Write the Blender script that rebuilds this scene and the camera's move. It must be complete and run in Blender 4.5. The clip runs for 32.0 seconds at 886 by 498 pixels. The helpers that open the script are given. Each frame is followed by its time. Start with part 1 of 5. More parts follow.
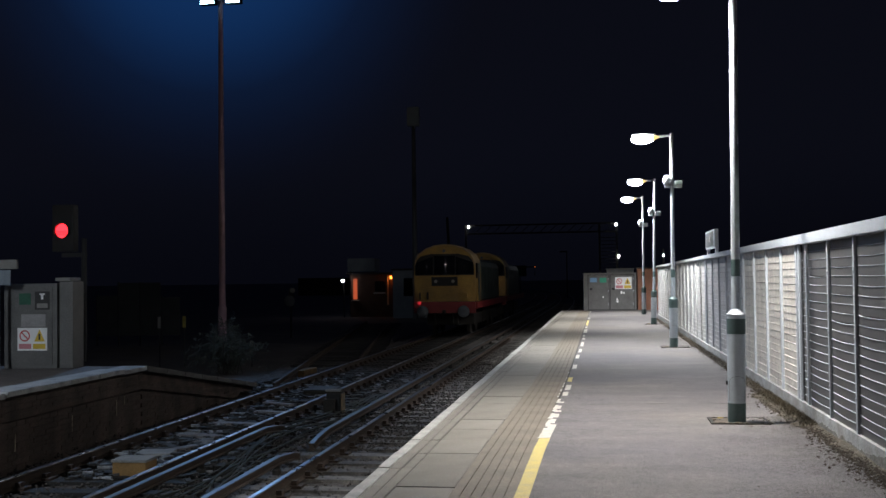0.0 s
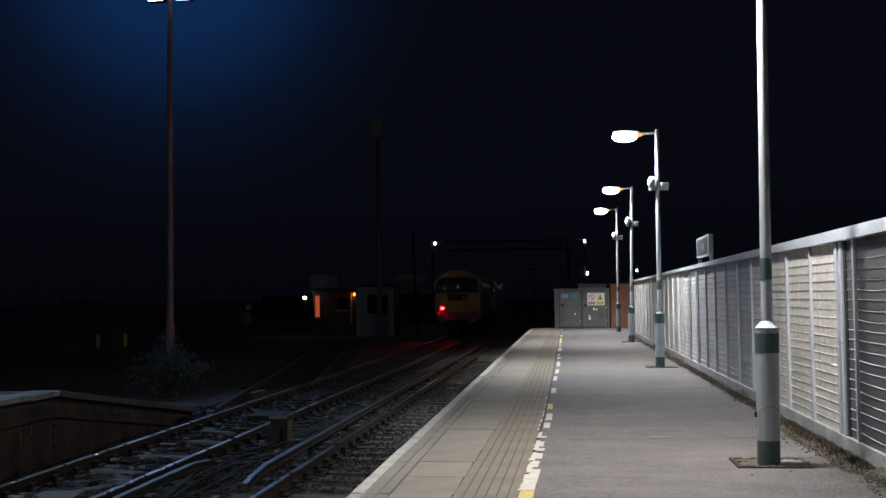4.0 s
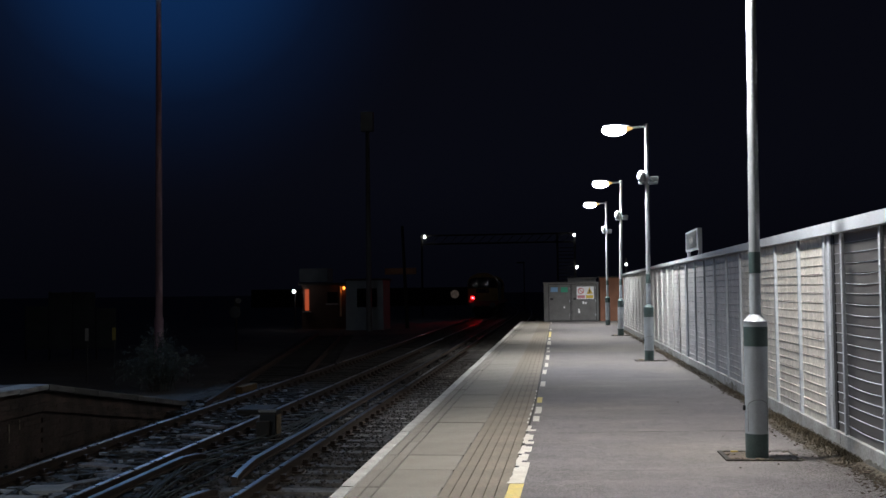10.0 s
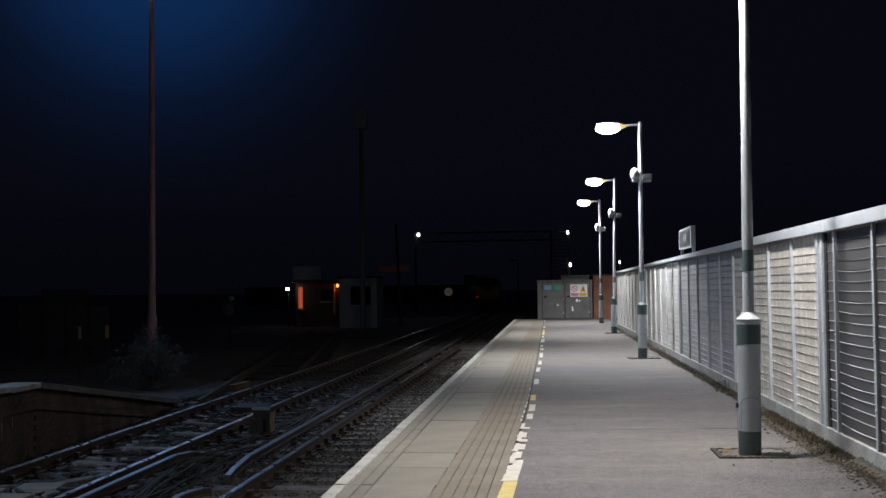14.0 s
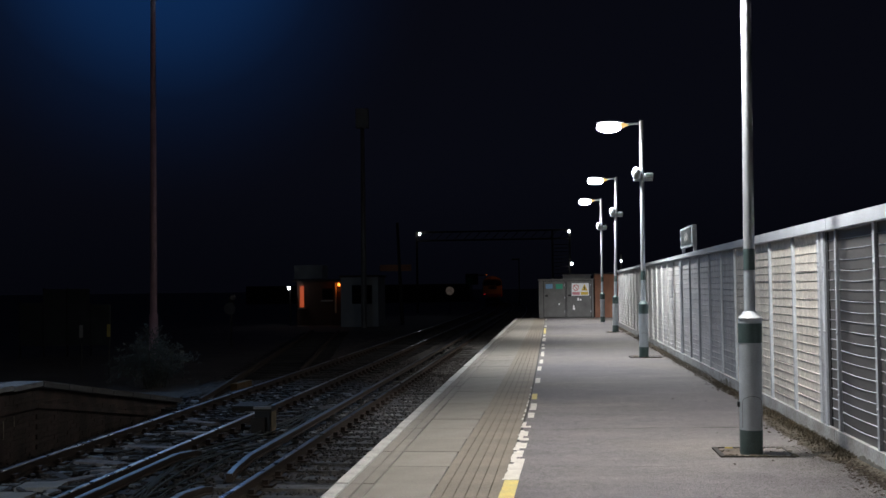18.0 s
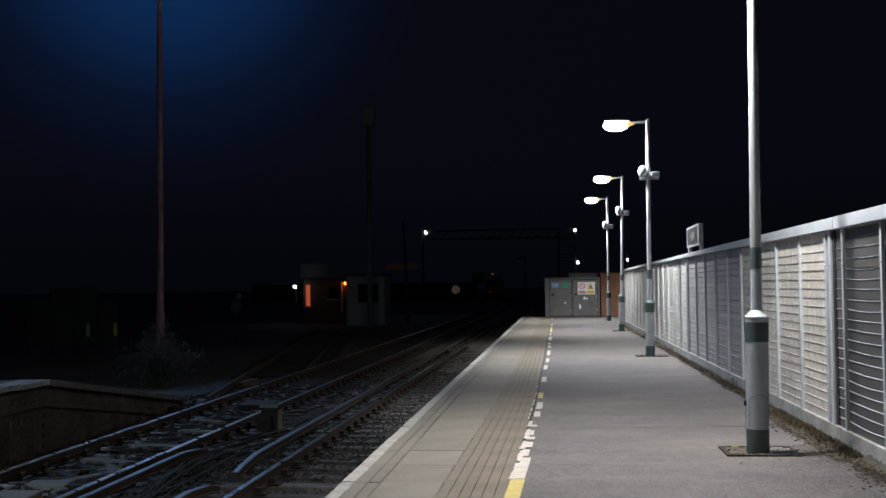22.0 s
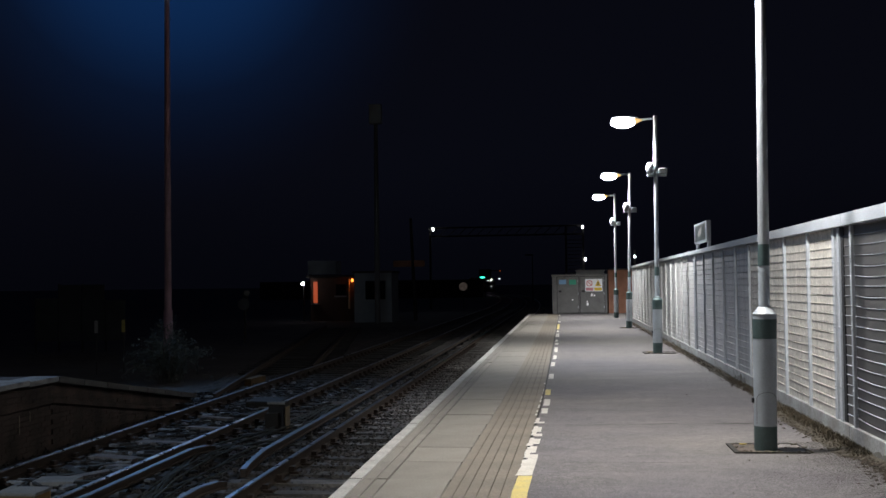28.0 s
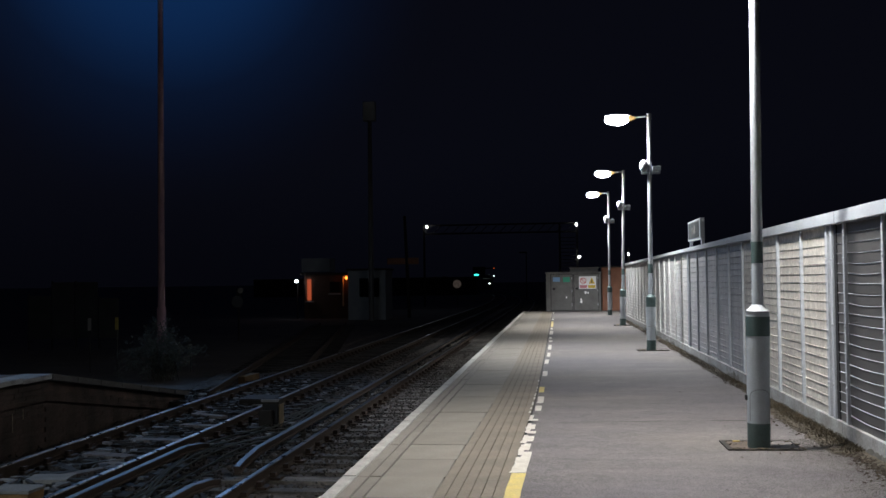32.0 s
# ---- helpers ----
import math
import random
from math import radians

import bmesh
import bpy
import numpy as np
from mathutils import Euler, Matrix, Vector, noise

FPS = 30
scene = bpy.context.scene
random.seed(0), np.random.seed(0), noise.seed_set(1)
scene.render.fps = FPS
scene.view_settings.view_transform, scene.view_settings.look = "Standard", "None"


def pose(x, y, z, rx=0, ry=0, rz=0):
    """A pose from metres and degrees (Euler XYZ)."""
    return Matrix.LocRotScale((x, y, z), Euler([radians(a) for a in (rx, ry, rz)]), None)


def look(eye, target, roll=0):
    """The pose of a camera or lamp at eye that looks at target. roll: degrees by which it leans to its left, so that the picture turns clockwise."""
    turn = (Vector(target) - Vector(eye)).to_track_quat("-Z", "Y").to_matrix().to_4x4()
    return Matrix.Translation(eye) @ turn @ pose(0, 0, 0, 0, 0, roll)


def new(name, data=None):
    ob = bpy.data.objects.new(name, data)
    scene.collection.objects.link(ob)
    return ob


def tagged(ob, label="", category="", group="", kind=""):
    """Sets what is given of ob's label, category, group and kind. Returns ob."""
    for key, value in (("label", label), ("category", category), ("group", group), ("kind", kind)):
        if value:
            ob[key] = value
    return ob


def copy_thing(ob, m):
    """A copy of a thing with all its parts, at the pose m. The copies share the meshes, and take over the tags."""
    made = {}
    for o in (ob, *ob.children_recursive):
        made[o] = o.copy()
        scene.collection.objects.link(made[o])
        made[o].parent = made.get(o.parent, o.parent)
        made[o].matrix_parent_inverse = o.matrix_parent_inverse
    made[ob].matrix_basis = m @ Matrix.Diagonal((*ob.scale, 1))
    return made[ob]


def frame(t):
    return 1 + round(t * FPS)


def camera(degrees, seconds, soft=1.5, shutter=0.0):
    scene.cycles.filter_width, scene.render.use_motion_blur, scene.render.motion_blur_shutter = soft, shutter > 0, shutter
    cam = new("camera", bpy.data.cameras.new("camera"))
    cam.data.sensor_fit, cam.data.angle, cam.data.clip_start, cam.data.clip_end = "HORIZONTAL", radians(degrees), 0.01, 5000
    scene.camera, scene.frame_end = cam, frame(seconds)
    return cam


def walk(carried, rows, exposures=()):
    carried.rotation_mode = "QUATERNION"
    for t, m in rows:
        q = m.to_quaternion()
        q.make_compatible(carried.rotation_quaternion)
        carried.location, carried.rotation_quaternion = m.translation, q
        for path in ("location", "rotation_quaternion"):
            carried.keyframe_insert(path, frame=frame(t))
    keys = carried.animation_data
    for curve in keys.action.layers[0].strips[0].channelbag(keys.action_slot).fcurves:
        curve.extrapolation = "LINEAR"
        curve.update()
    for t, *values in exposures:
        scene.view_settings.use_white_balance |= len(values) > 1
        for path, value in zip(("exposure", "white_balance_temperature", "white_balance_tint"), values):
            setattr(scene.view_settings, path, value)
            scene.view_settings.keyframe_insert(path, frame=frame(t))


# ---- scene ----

# ---------------- camera and its walk ----------------
cam = camera(45.94, 32.0, soft=1.5)

# seconds, yaw, pitch (degrees), eye x, y, z
PATH = [
    (0.0, -8.443, 1.729, 0.229, -2.286, 1.464), (0.5, -7.900, 1.860, 0.125, -1.590, 1.438), (1.0, -7.370, 1.970, 0.034, -0.982, 1.412),
    (1.5, -7.172, 2.148, 0.016, -0.343, 1.362), (2.0, -7.059, 2.229, 0.000, 0.000, 1.350), (2.5, -6.944, 2.368, 0.000, 0.000, 1.350),
    (3.0, -6.821, 2.539, 0.000, 0.000, 1.350), (3.5, -6.710, 2.724, 0.000, 0.000, 1.350), (5.5, -6.369, 2.691, 0.000, 0.000, 1.350),
    (6.0, -6.317, 2.587, 0.000, 0.000, 1.350), (6.5, -6.280, 2.528, 0.000, 0.000, 1.350), (7.0, -6.242, 2.502, 0.000, 0.000, 1.350),
    (7.5, -6.221, 2.467, 0.000, 0.000, 1.350), (8.0, -6.166, 2.463, 0.000, 0.000, 1.350), (8.5, -6.145, 2.459, 0.000, 0.000, 1.350),
    (9.0, -6.138, 2.432, 0.000, 0.000, 1.350), (9.5, -6.092, 2.412, 0.000, 0.000, 1.350), (10.0, -6.046, 2.367, 0.000, 0.000, 1.350),
    (10.5, -6.025, 2.311, 0.000, 0.000, 1.350), (11.0, -6.008, 2.299, 0.000, 0.000, 1.350), (11.5, -5.987, 2.295, 0.000, 0.000, 1.350),
    (12.0, -5.932, 2.276, 0.000, 0.000, 1.350), (12.5, -5.893, 2.265, 0.000, 0.000, 1.350), (13.0, -5.823, 2.221, 0.000, 0.000, 1.350),
    (13.5, -5.748, 2.227, 0.000, 0.000, 1.350), (14.0, -5.700, 2.240, 0.000, 0.000, 1.350), (14.5, -5.654, 2.261, 0.000, 0.000, 1.350),
    (16.5, -5.766, 2.148, 0.000, 0.000, 1.350), (17.0, -5.804, 2.137, 0.000, 0.000, 1.350), (17.5, -5.801, 2.167, 0.000, 0.000, 1.350),
    (18.0, -5.774, 2.181, 0.000, 0.000, 1.350), (18.5, -5.781, 2.210, 0.000, 0.000, 1.350), (19.0, -5.849, 2.223, 0.000, 0.000, 1.350),
    (19.5, -5.929, 2.235, 0.000, 0.000, 1.350), (20.0, -5.984, 2.231, 0.000, 0.000, 1.350), (20.5, -6.026, 2.221, 0.000, 0.000, 1.350),
    (21.0, -6.078, 2.217, 0.000, 0.000, 1.350), (21.5, -6.103, 2.182, 0.000, 0.000, 1.350), (22.0, -6.107, 2.120, 0.000, 0.000, 1.350),
    (22.5, -6.077, 2.082, 0.000, 0.000, 1.350), (23.0, -6.049, 1.980, 0.000, 0.000, 1.350), (23.5, -6.043, 1.863, 0.000, 0.000, 1.350),
    (24.0, -6.086, 1.788, 0.000, 0.000, 1.350), (24.5, -6.163, 1.798, 0.000, 0.000, 1.350), (25.0, -6.265, 1.835, 0.000, 0.000, 1.350),
    (25.5, -6.384, 1.951, 0.000, 0.000, 1.350), (27.5, -6.554, 1.984, 0.000, 0.000, 1.350), (28.0, -6.508, 1.954, 0.000, 0.000, 1.350),
    (28.5, -6.456, 1.943, 0.000, 0.000, 1.350), (29.0, -6.420, 1.916, 0.000, 0.000, 1.350), (29.5, -6.388, 1.865, 0.000, 0.000, 1.350),
    (30.0, -6.330, 1.802, 0.000, 0.000, 1.350), (30.5, -6.274, 1.760, 0.000, 0.000, 1.350), (31.0, -6.205, 1.755, 0.000, 0.000, 1.350),
    (31.5, -6.150, 1.774, 0.000, 0.000, 1.350), (32.0, -6.176, 1.812, 0.000, 0.000, 1.350),
]


def aim(yaw, pitch, x, y, z):
    a, b = radians(yaw), radians(pitch)
    way = Vector((math.sin(a) * math.cos(b), math.cos(a) * math.cos(b), math.sin(b)))
    return look((x, y, z), Vector((x, y, z)) + way * 10, -0.72)


walk(cam, [(t, aim(*q)) for t, *q in PATH], [(0, 0.42), (0.8, 0.26), (1.5, 0.10), (2.2, 0.0), (32, 0.0)])

# ---------------- world: a night sky with the mast lamp's bloom painted in ---
world = bpy.data.worlds.new("night")
scene.world = world
world.use_nodes = True
wn, wl = world.node_tree.nodes, world.node_tree.links
wn.clear()
w_out = wn.new("ShaderNodeOutputWorld")
w_bg = wn.new("ShaderNodeBackground")
w_co = wn.new("ShaderNodeTexCoord")
w_dot = wn.new("ShaderNodeVectorMath")
w_dot.operation = "DOT_PRODUCT"
w_dot.inputs[1].default_value = Vector((-0.342, 0.886, 0.325)).normalized()
w_ramp = wn.new("ShaderNodeValToRGB")
w_ramp.color_ramp.interpolation = "B_SPLINE"
els = w_ramp.color_ramp.elements
els[0].position, els[0].color = 0.966, (0.0024, 0.0026, 0.0048, 1)
els[1].position, els[1].color = 1.0, (0.0046, 0.027, 0.100, 1)
mid = els.new(0.989)
mid.color = (0.0023, 0.0034, 0.009, 1)
wl.new(w_co.outputs["Generated"], w_dot.inputs[0])
wl.new(w_dot.outputs["Value"], w_ramp.inputs[0])
w_sep = wn.new("ShaderNodeSeparateXYZ")
w_low = wn.new("ShaderNodeMapRange")
w_low.interpolation_type = "SMOOTHSTEP"
w_low.inputs["From Min"].default_value, w_low.inputs["From Max"].default_value = -0.01, 0.13
w_low.inputs["To Min"].default_value, w_low.inputs["To Max"].default_value = 0.58, 1.0
w_mul = wn.new("ShaderNodeVectorMath")
w_mul.operation = "SCALE"
wl.new(w_co.outputs["Generated"], w_sep.inputs[0])
wl.new(w_sep.outputs["Z"], w_low.inputs["Value"])
wl.new(w_ramp.outputs[0], w_mul.inputs[0])
wl.new(w_low.outputs[0], w_mul.inputs["Scale"])
wl.new(w_mul.outputs[0], w_bg.inputs[0])
w_bg.inputs[1].default_value = 1.0
wl.new(w_bg.outputs[0], w_out.inputs[0])


def spot(name, eye, target, watts, colour, cone=150, blend=0.5, size=0.12):
    data = bpy.data.lights.new(name, "SPOT")
    data.energy, data.color, data.spot_size, data.spot_blend, data.shadow_soft_size = watts, colour, radians(cone), blend, size
    ob = new(name, data)
    ob.matrix_world = look(eye, target)
    return ob


def point(name, eye, watts, colour, size=0.1):
    data = bpy.data.lights.new(name, "POINT")
    data.energy, data.color, data.shadow_soft_size = watts, colour, size
    ob = new(name, data)
    ob.location = eye
    return ob


# platform lamp columns: foot x, y
COLUMNS = [(1.58, 8.58), (1.77, 20.2), (1.93, 31.4), (2.02, 40.6)]
LAMP_Z = 4.42
LEAN = (0.55, 0.55, 0.55, -0.05)
WARM, COOL = (0.985, 0.974, 0.962), (0.95, 0.97, 1.0)
for (cx, cy), watts, lean, tint in zip(COLUMNS, (1040, 1390, 1320, 1320), LEAN, (WARM, COOL, COOL, COOL)):
    spot("platform_light", (cx - 0.62, cy, LAMP_Z - 0.22), (cx + lean, cy, 0), watts, tint, 142, 0.62, 0.14)

MAST = (-13.78, 35.4)
spot("mast_light", (MAST[0] + 0.55, MAST[1] - 0.35, 12.3), (-5.4, 13.5, -1), 3800, (0.30, 0.55, 1.0), 66, 0.85, 0.25)
# added northward spot that brightens the huts; no such floodlight is known
spot("mast_light_north", (MAST[0] - 0.45, MAST[1] + 0.3, 12.3), (-15.0, 72.0, 0), 360, (0.58, 0.76, 1.0), 24, 0.6, 0.25)
OTHER_LAMP = (-11.2, 3.5)
spot("other_platform_light", (OTHER_LAMP[0] + 0.62, OTHER_LAMP[1], LAMP_Z - 0.22), (-10.0, 6.2, 0), 860, (0.78, 0.89, 1.0), 122, 0.7, 0.07)
point("door_light", (-15.27, 74.78, 1.60), 2.4, (1.0, 0.22, 0.035), 0.08)
for gx, gz in ((-13.56, 7.1), (2.15, 7.05)):
    spot("gantry_light", (gx, 107.5, gz), (gx * 0.5 - 3.0, 78.0, -1.0), 60, (0.85, 0.92, 1.0), 70, 0.8, 0.1)
spot("sodium_light", (-4.6, 140.6, 5.0), (-7.9, 148.5, 0.4), 48, (1.0, 0.22, 0.05), 56, 0.5, 0.1)
point("yard_light", (-18.84, 74.6, 1.55), 14, (0.85, 0.92, 1.0), 0.1)

# ---------------- materials ----------------
def mat(name, colour, rough=0.6, metal=0.0, vary=0.25, scale=6.0, fine=60.0, bump=0.15, second=None, spread=0.5, emit=None, power=0.0, pieces=0.0):
    """A surface with variation at two scales, stains towards a second colour, and fine relief."""
    m = bpy.data.materials.new(name)
    m.use_nodes = True
    n, l = m.node_tree.nodes, m.node_tree.links
    b = n["Principled BSDF"]
    co = n.new("ShaderNodeTexCoord")
    big, small = n.new("ShaderNodeTexNoise"), n.new("ShaderNodeTexNoise")
    big.inputs["Scale"].default_value, big.inputs["Detail"].default_value = scale, 6
    small.inputs["Scale"].default_value, small.inputs["Detail"].default_value = fine, 4
    geo = n.new("ShaderNodeNewGeometry")
    for t in (big, small):
        l.new(geo.outputs["Position"] if pieces == 0 else co.outputs["Object"], t.inputs["Vector"])
    ramp = n.new("ShaderNodeValToRGB")
    ramp.color_ramp.elements[0].position = 0.5 - 0.22 * spread - 0.05
    ramp.color_ramp.elements[1].position = 0.5 + 0.22 * spread + 0.05
    l.new(big.outputs["Fac"], ramp.inputs[0])
    second = second or tuple(c * (1 - vary) for c in colour)
    mix = n.new("ShaderNodeMix")
    mix.data_type = "RGBA"
    mix.inputs["A"].default_value, mix.inputs["B"].default_value = (*second, 1), (*colour, 1)
    l.new(ramp.outputs[0], mix.inputs["Factor"])
    grain = n.new("ShaderNodeMapRange")
    grain.inputs["From Min"].default_value, grain.inputs["From Max"].default_value = 0.3, 0.7
    grain.inputs["To Min"].default_value, grain.inputs["To Max"].default_value = 1 - vary * 0.8, 1 + vary * 0.4
    l.new(small.outputs["Fac"], grain.inputs["Value"])
    mul = n.new("ShaderNodeVectorMath")
    mul.operation = "SCALE"
    l.new(mix.outputs["Result"], mul.inputs[0])
    l.new(grain.outputs[0], mul.inputs["Scale"])
    last = mul.outputs[0]
    if pieces:
        info = n.new("ShaderNodeObjectInfo")
        rnd = n.new("ShaderNodeMapRange")
        rnd.inputs["To Min"].default_value, rnd.inputs["To Max"].default_value = 1 - pieces, 1 + pieces * 0.5
        l.new(info.outputs["Random"], rnd.inputs["Value"])
        mul2 = n.new("ShaderNodeVectorMath")
        mul2.operation = "SCALE"
        l.new(last, mul2.inputs[0])
        l.new(rnd.outputs[0], mul2.inputs["Scale"])
        last = mul2.outputs[0]
    l.new(last, b.inputs["Base Color"])
    rr = n.new("ShaderNodeMapRange")
    rr.inputs["To Min"].default_value, rr.inputs["To Max"].default_value = max(0.03, rough - 0.12), min(1, rough + 0.12)
    l.new(big.outputs["Fac"], rr.inputs["Value"])
    l.new(rr.outputs[0], b.inputs["Roughness"])
    b.inputs["Metallic"].default_value = metal
    if bump:
        bp = n.new("ShaderNodeBump")
        bp.inputs["Strength"].default_value, bp.inputs["Distance"].default_value = bump, 0.01
        l.new(small.outputs["Fac"], bp.inputs["Height"])
        l.new(bp.outputs[0], b.inputs["Normal"])
    if emit:
        b.inputs["Emission Color"].default_value = (*emit, 1)
        b.inputs["Emission Strength"].default_value = power
    return m


def dull(m, level):
    m.node_tree.nodes["Principled BSDF"].inputs["Specular IOR Level"].default_value = level
    return m


def glow(name, colour, power):
    m = bpy.data.materials.new(name)
    m.use_nodes = True
    b = m.node_tree.nodes["Principled BSDF"]
    b.inputs["Base Color"].default_value = (0.04, 0.04, 0.04, 1)
    b.inputs["Emission Color"].default_value, b.inputs["Emission Strength"].default_value = (*colour, 1), power
    return m


def stain(m, scale, stretch, low, high, lo=0.35, hi=0.65, warm=None, cold=None):
    """One more layer of wear over a surface: its brightness, or its hue from cold to warm."""
    n, l = m.node_tree.nodes, m.node_tree.links
    b = n["Principled BSDF"]
    src = b.inputs["Base Color"].links[0].from_socket
    geo, mp, t, r, s = (n.new("ShaderNode" + k) for k in ("NewGeometry", "Mapping", "TexNoise", "MapRange", "VectorMath"))
    mp.inputs["Scale"].default_value = stretch
    l.new(geo.outputs["Position"], mp.inputs["Vector"])
    t.inputs["Scale"].default_value, t.inputs["Detail"].default_value = scale, 5
    l.new(mp.outputs[0], t.inputs["Vector"])
    r.inputs["From Min"].default_value, r.inputs["From Max"].default_value = lo, hi
    r.inputs["To Min"].default_value, r.inputs["To Max"].default_value = low, high
    l.new(t.outputs["Fac"], r.inputs["Value"])
    l.new(src, s.inputs[0])
    if warm:
        hue = n.new("ShaderNodeMix")
        hue.data_type = "RGBA"
        hue.inputs["A"].default_value, hue.inputs["B"].default_value = (*cold, 1), (*warm, 1)
        l.new(r.outputs[0], hue.inputs["Factor"])
        s.operation = "MULTIPLY"
        l.new(hue.outputs["Result"], s.inputs[1])
    else:
        s.operation = "SCALE"
        l.new(r.outputs[0], s.inputs["Scale"])
    l.new(s.outputs[0], b.inputs["Base Color"])


def asphalt():
    """Worn asphalt: wide patches, cross streaks, stains and a speckle of stone."""
    m = mat("asphalt", (0.209, 0.196, 0.183), 0.9, 0, 0.34, 2.6, 70, 0.6, (0.152, 0.143, 0.138), 1.0)
    stain(m, 0.4, (0.7, 0.8, 1.0), 0.82, 1.08)
    stain(m, 1.6, (0.7, 1.3, 1.0), 0.91, 1.06)
    stain(m, 1.1, (0.5, 3.2, 1.0), 0.90, 1.04)
    stain(m, 9.0, (1.0, 1.0, 1.0), 0.87, 1.06, 0.3, 0.62)
    stain(m, 24.0, (1.0, 1.0, 1.0), 0.86, 1.08, 0.34, 0.62)
    stain(m, 110.0, (1.0, 1.0, 1.0), 0.5, 1.55, 0.35, 0.68)
    stain(m, 0.32, (0.8, 1.0, 1.0), 0.0, 1.0, 0.38, 0.62, (1.03, 1.0, 0.96), (1.0, 0.975, 1.06))
    return m


ASPHALT = asphalt()
SLAB = mat("concrete_slab", (0.276, 0.251, 0.212), 0.85, 0, 0.30, 3.4, 95, 0.5, (0.206, 0.184, 0.150), 1.0, pieces=0.10)
TACTILE = mat("tactile_paving", (0.250, 0.215, 0.165), 0.85, 0, 0.28, 2.5, 70, 0.4, (0.160, 0.135, 0.104), 1.0, pieces=0.05)
GROOVE = mat("tactile_groove", (0.10, 0.088, 0.072), 0.95)
JOINT = mat("joint_dirt", (0.05, 0.045, 0.04), 0.95)
WHITE_PAINT = mat("worn_white_paint", (0.70, 0.665, 0.59), 0.7, 0, 0.22, 9, 70, 0.2, (0.55, 0.51, 0.44), 0.8)
NOSE_PAINT = mat("grubby_white_edge", (0.55, 0.53, 0.485), 0.75, 0, 0.3, 7, 70, 0.25, (0.37, 0.35, 0.31), 0.9, pieces=0.08)
MOSS = mat("mossy_lime_stain", (0.44, 0.39, 0.28), 0.9, 0, 0.5, 12, 50, 0.3)
YELLOW_PAINT = mat("worn_yellow_paint", (0.72, 0.57, 0.16), 0.7, 0, 0.25, 9, 70, 0.2, (0.55, 0.45, 0.18), 0.8)
BRICK_DARK = mat("sooty_brick", (0.120, 0.080, 0.062), 0.9, 0, 0.4, 2.2, 40, 0.5, (0.045, 0.036, 0.032), 0.9, pieces=0.14)
stain(BRICK_DARK, 1.7, (1.0, 1.6, 0.5), 0.6, 1.35)
BRICK_RED = mat("red_brick", (0.46, 0.22, 0.14), 0.9, 0, 0.25, 3, 40, 0.4, pieces=0.3)
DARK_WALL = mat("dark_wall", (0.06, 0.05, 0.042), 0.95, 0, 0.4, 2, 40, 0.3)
COPING = mat("worn_coping", (0.34, 0.33, 0.31), 0.85, 0, 0.3, 3, 60, 0.3, (0.2, 0.2, 0.19), 0.8, pieces=0.15)
BALLAST = mat("ballast", (0.125, 0.108, 0.097), 0.95, 0, 0.6, 5, 26, 0.9, (0.038, 0.035, 0.033), 0.6)
EARTH = mat("earth", (0.115, 0.10, 0.088), 0.95, 0, 0.4, 0.6, 10, 0.6)
RAIL_SIDE = mat("rusty_rail", (0.068, 0.047, 0.034), 0.8, 0.2, 0.35, 5, 60, 0.3)
RAIL_HEAD = mat("polished_rail_head", (0.20, 0.21, 0.225), 0.30, 1.0, 0.15, 4, 60, 0.0)
COND_HEAD = mat("conductor_rail_top", (0.085, 0.088, 0.10), 0.55, 0.9, 0.2, 4, 60, 0.0)
TIMBER = mat("weathered_sleeper", (0.20, 0.185, 0.165), 0.9, 0, 0.35, 4, 40, 0.4, (0.055, 0.049, 0.043), 0.8, pieces=0.4)
CHAIR = mat("rail_chair_iron", (0.070, 0.048, 0.036), 0.85, 0.3)
POST_WHITE = mat("column_white_paint", (0.40, 0.425, 0.45), 0.42, 0, 0.08, 3, 90, 0.04)
POST_GREY = mat("column_base_grey_paint", (0.49, 0.545, 0.595), 0.5, 0, 0.12, 5, 90, 0.06)
POST_GREEN = mat("column_green_band", (0.062, 0.108, 0.105), 0.55, 0, 0.25, 7, 90, 0.06, (0.085, 0.125, 0.125), 0.6)
FENCE_STEEL = mat("galvanised_fence_steel", (0.47, 0.50, 0.54), 0.5, 0.0, 0.16, 3, 70, 0.06)
SLAT = mat("fence_louvre", (0.71, 0.682, 0.62), 0.55, 0.0, 0.3, 5, 40, 0.06, (0.50, 0.472, 0.42), 0.9, pieces=0.12)
# louvre copy with the dimmer light between two columns put into its colour
SLAT_SHADED = mat("weathered_grey_louvre", (0.45, 0.455, 0.46), 0.55, 0.0, 0.15, 2, 60, 0.06, (0.36, 0.365, 0.37), 0.9, pieces=0.10)
SLAT_WHITE = mat("white_fence_louvre", (0.60, 0.60, 0.585), 0.55, 0.0, 0.12, 2, 60, 0.06, (0.47, 0.465, 0.445), 0.9, pieces=0.08)
TIMBER_DARK = mat("oily_sleeper", (0.058, 0.053, 0.048), 0.9, 0, 0.5, 4, 40, 0.5, (0.022, 0.020, 0.019), 0.8, pieces=0.4)
for m in (SLAT, SLAT_SHADED, SLAT_WHITE):
    stain(m, 3.0, (1.0, 2.4, 0.35), 0.90, 1.10)
    stain(m, 14.0, (1.0, 1.0, 1.0), 0.90, 1.10)
    stain(m, 60.0, (1.0, 1.0, 0.4), 0.88, 1.14)
DARK_SHEET = mat("dark_fence_sheet", (0.098, 0.096, 0.094), 0.45, 0.0, 0.2, 2, 60, 0.06, pieces=0.1)
FENCE_POST = mat("fence_post_steel", (0.43, 0.46, 0.50), 0.5, 0.0, 0.15, 4, 70, 0.06)
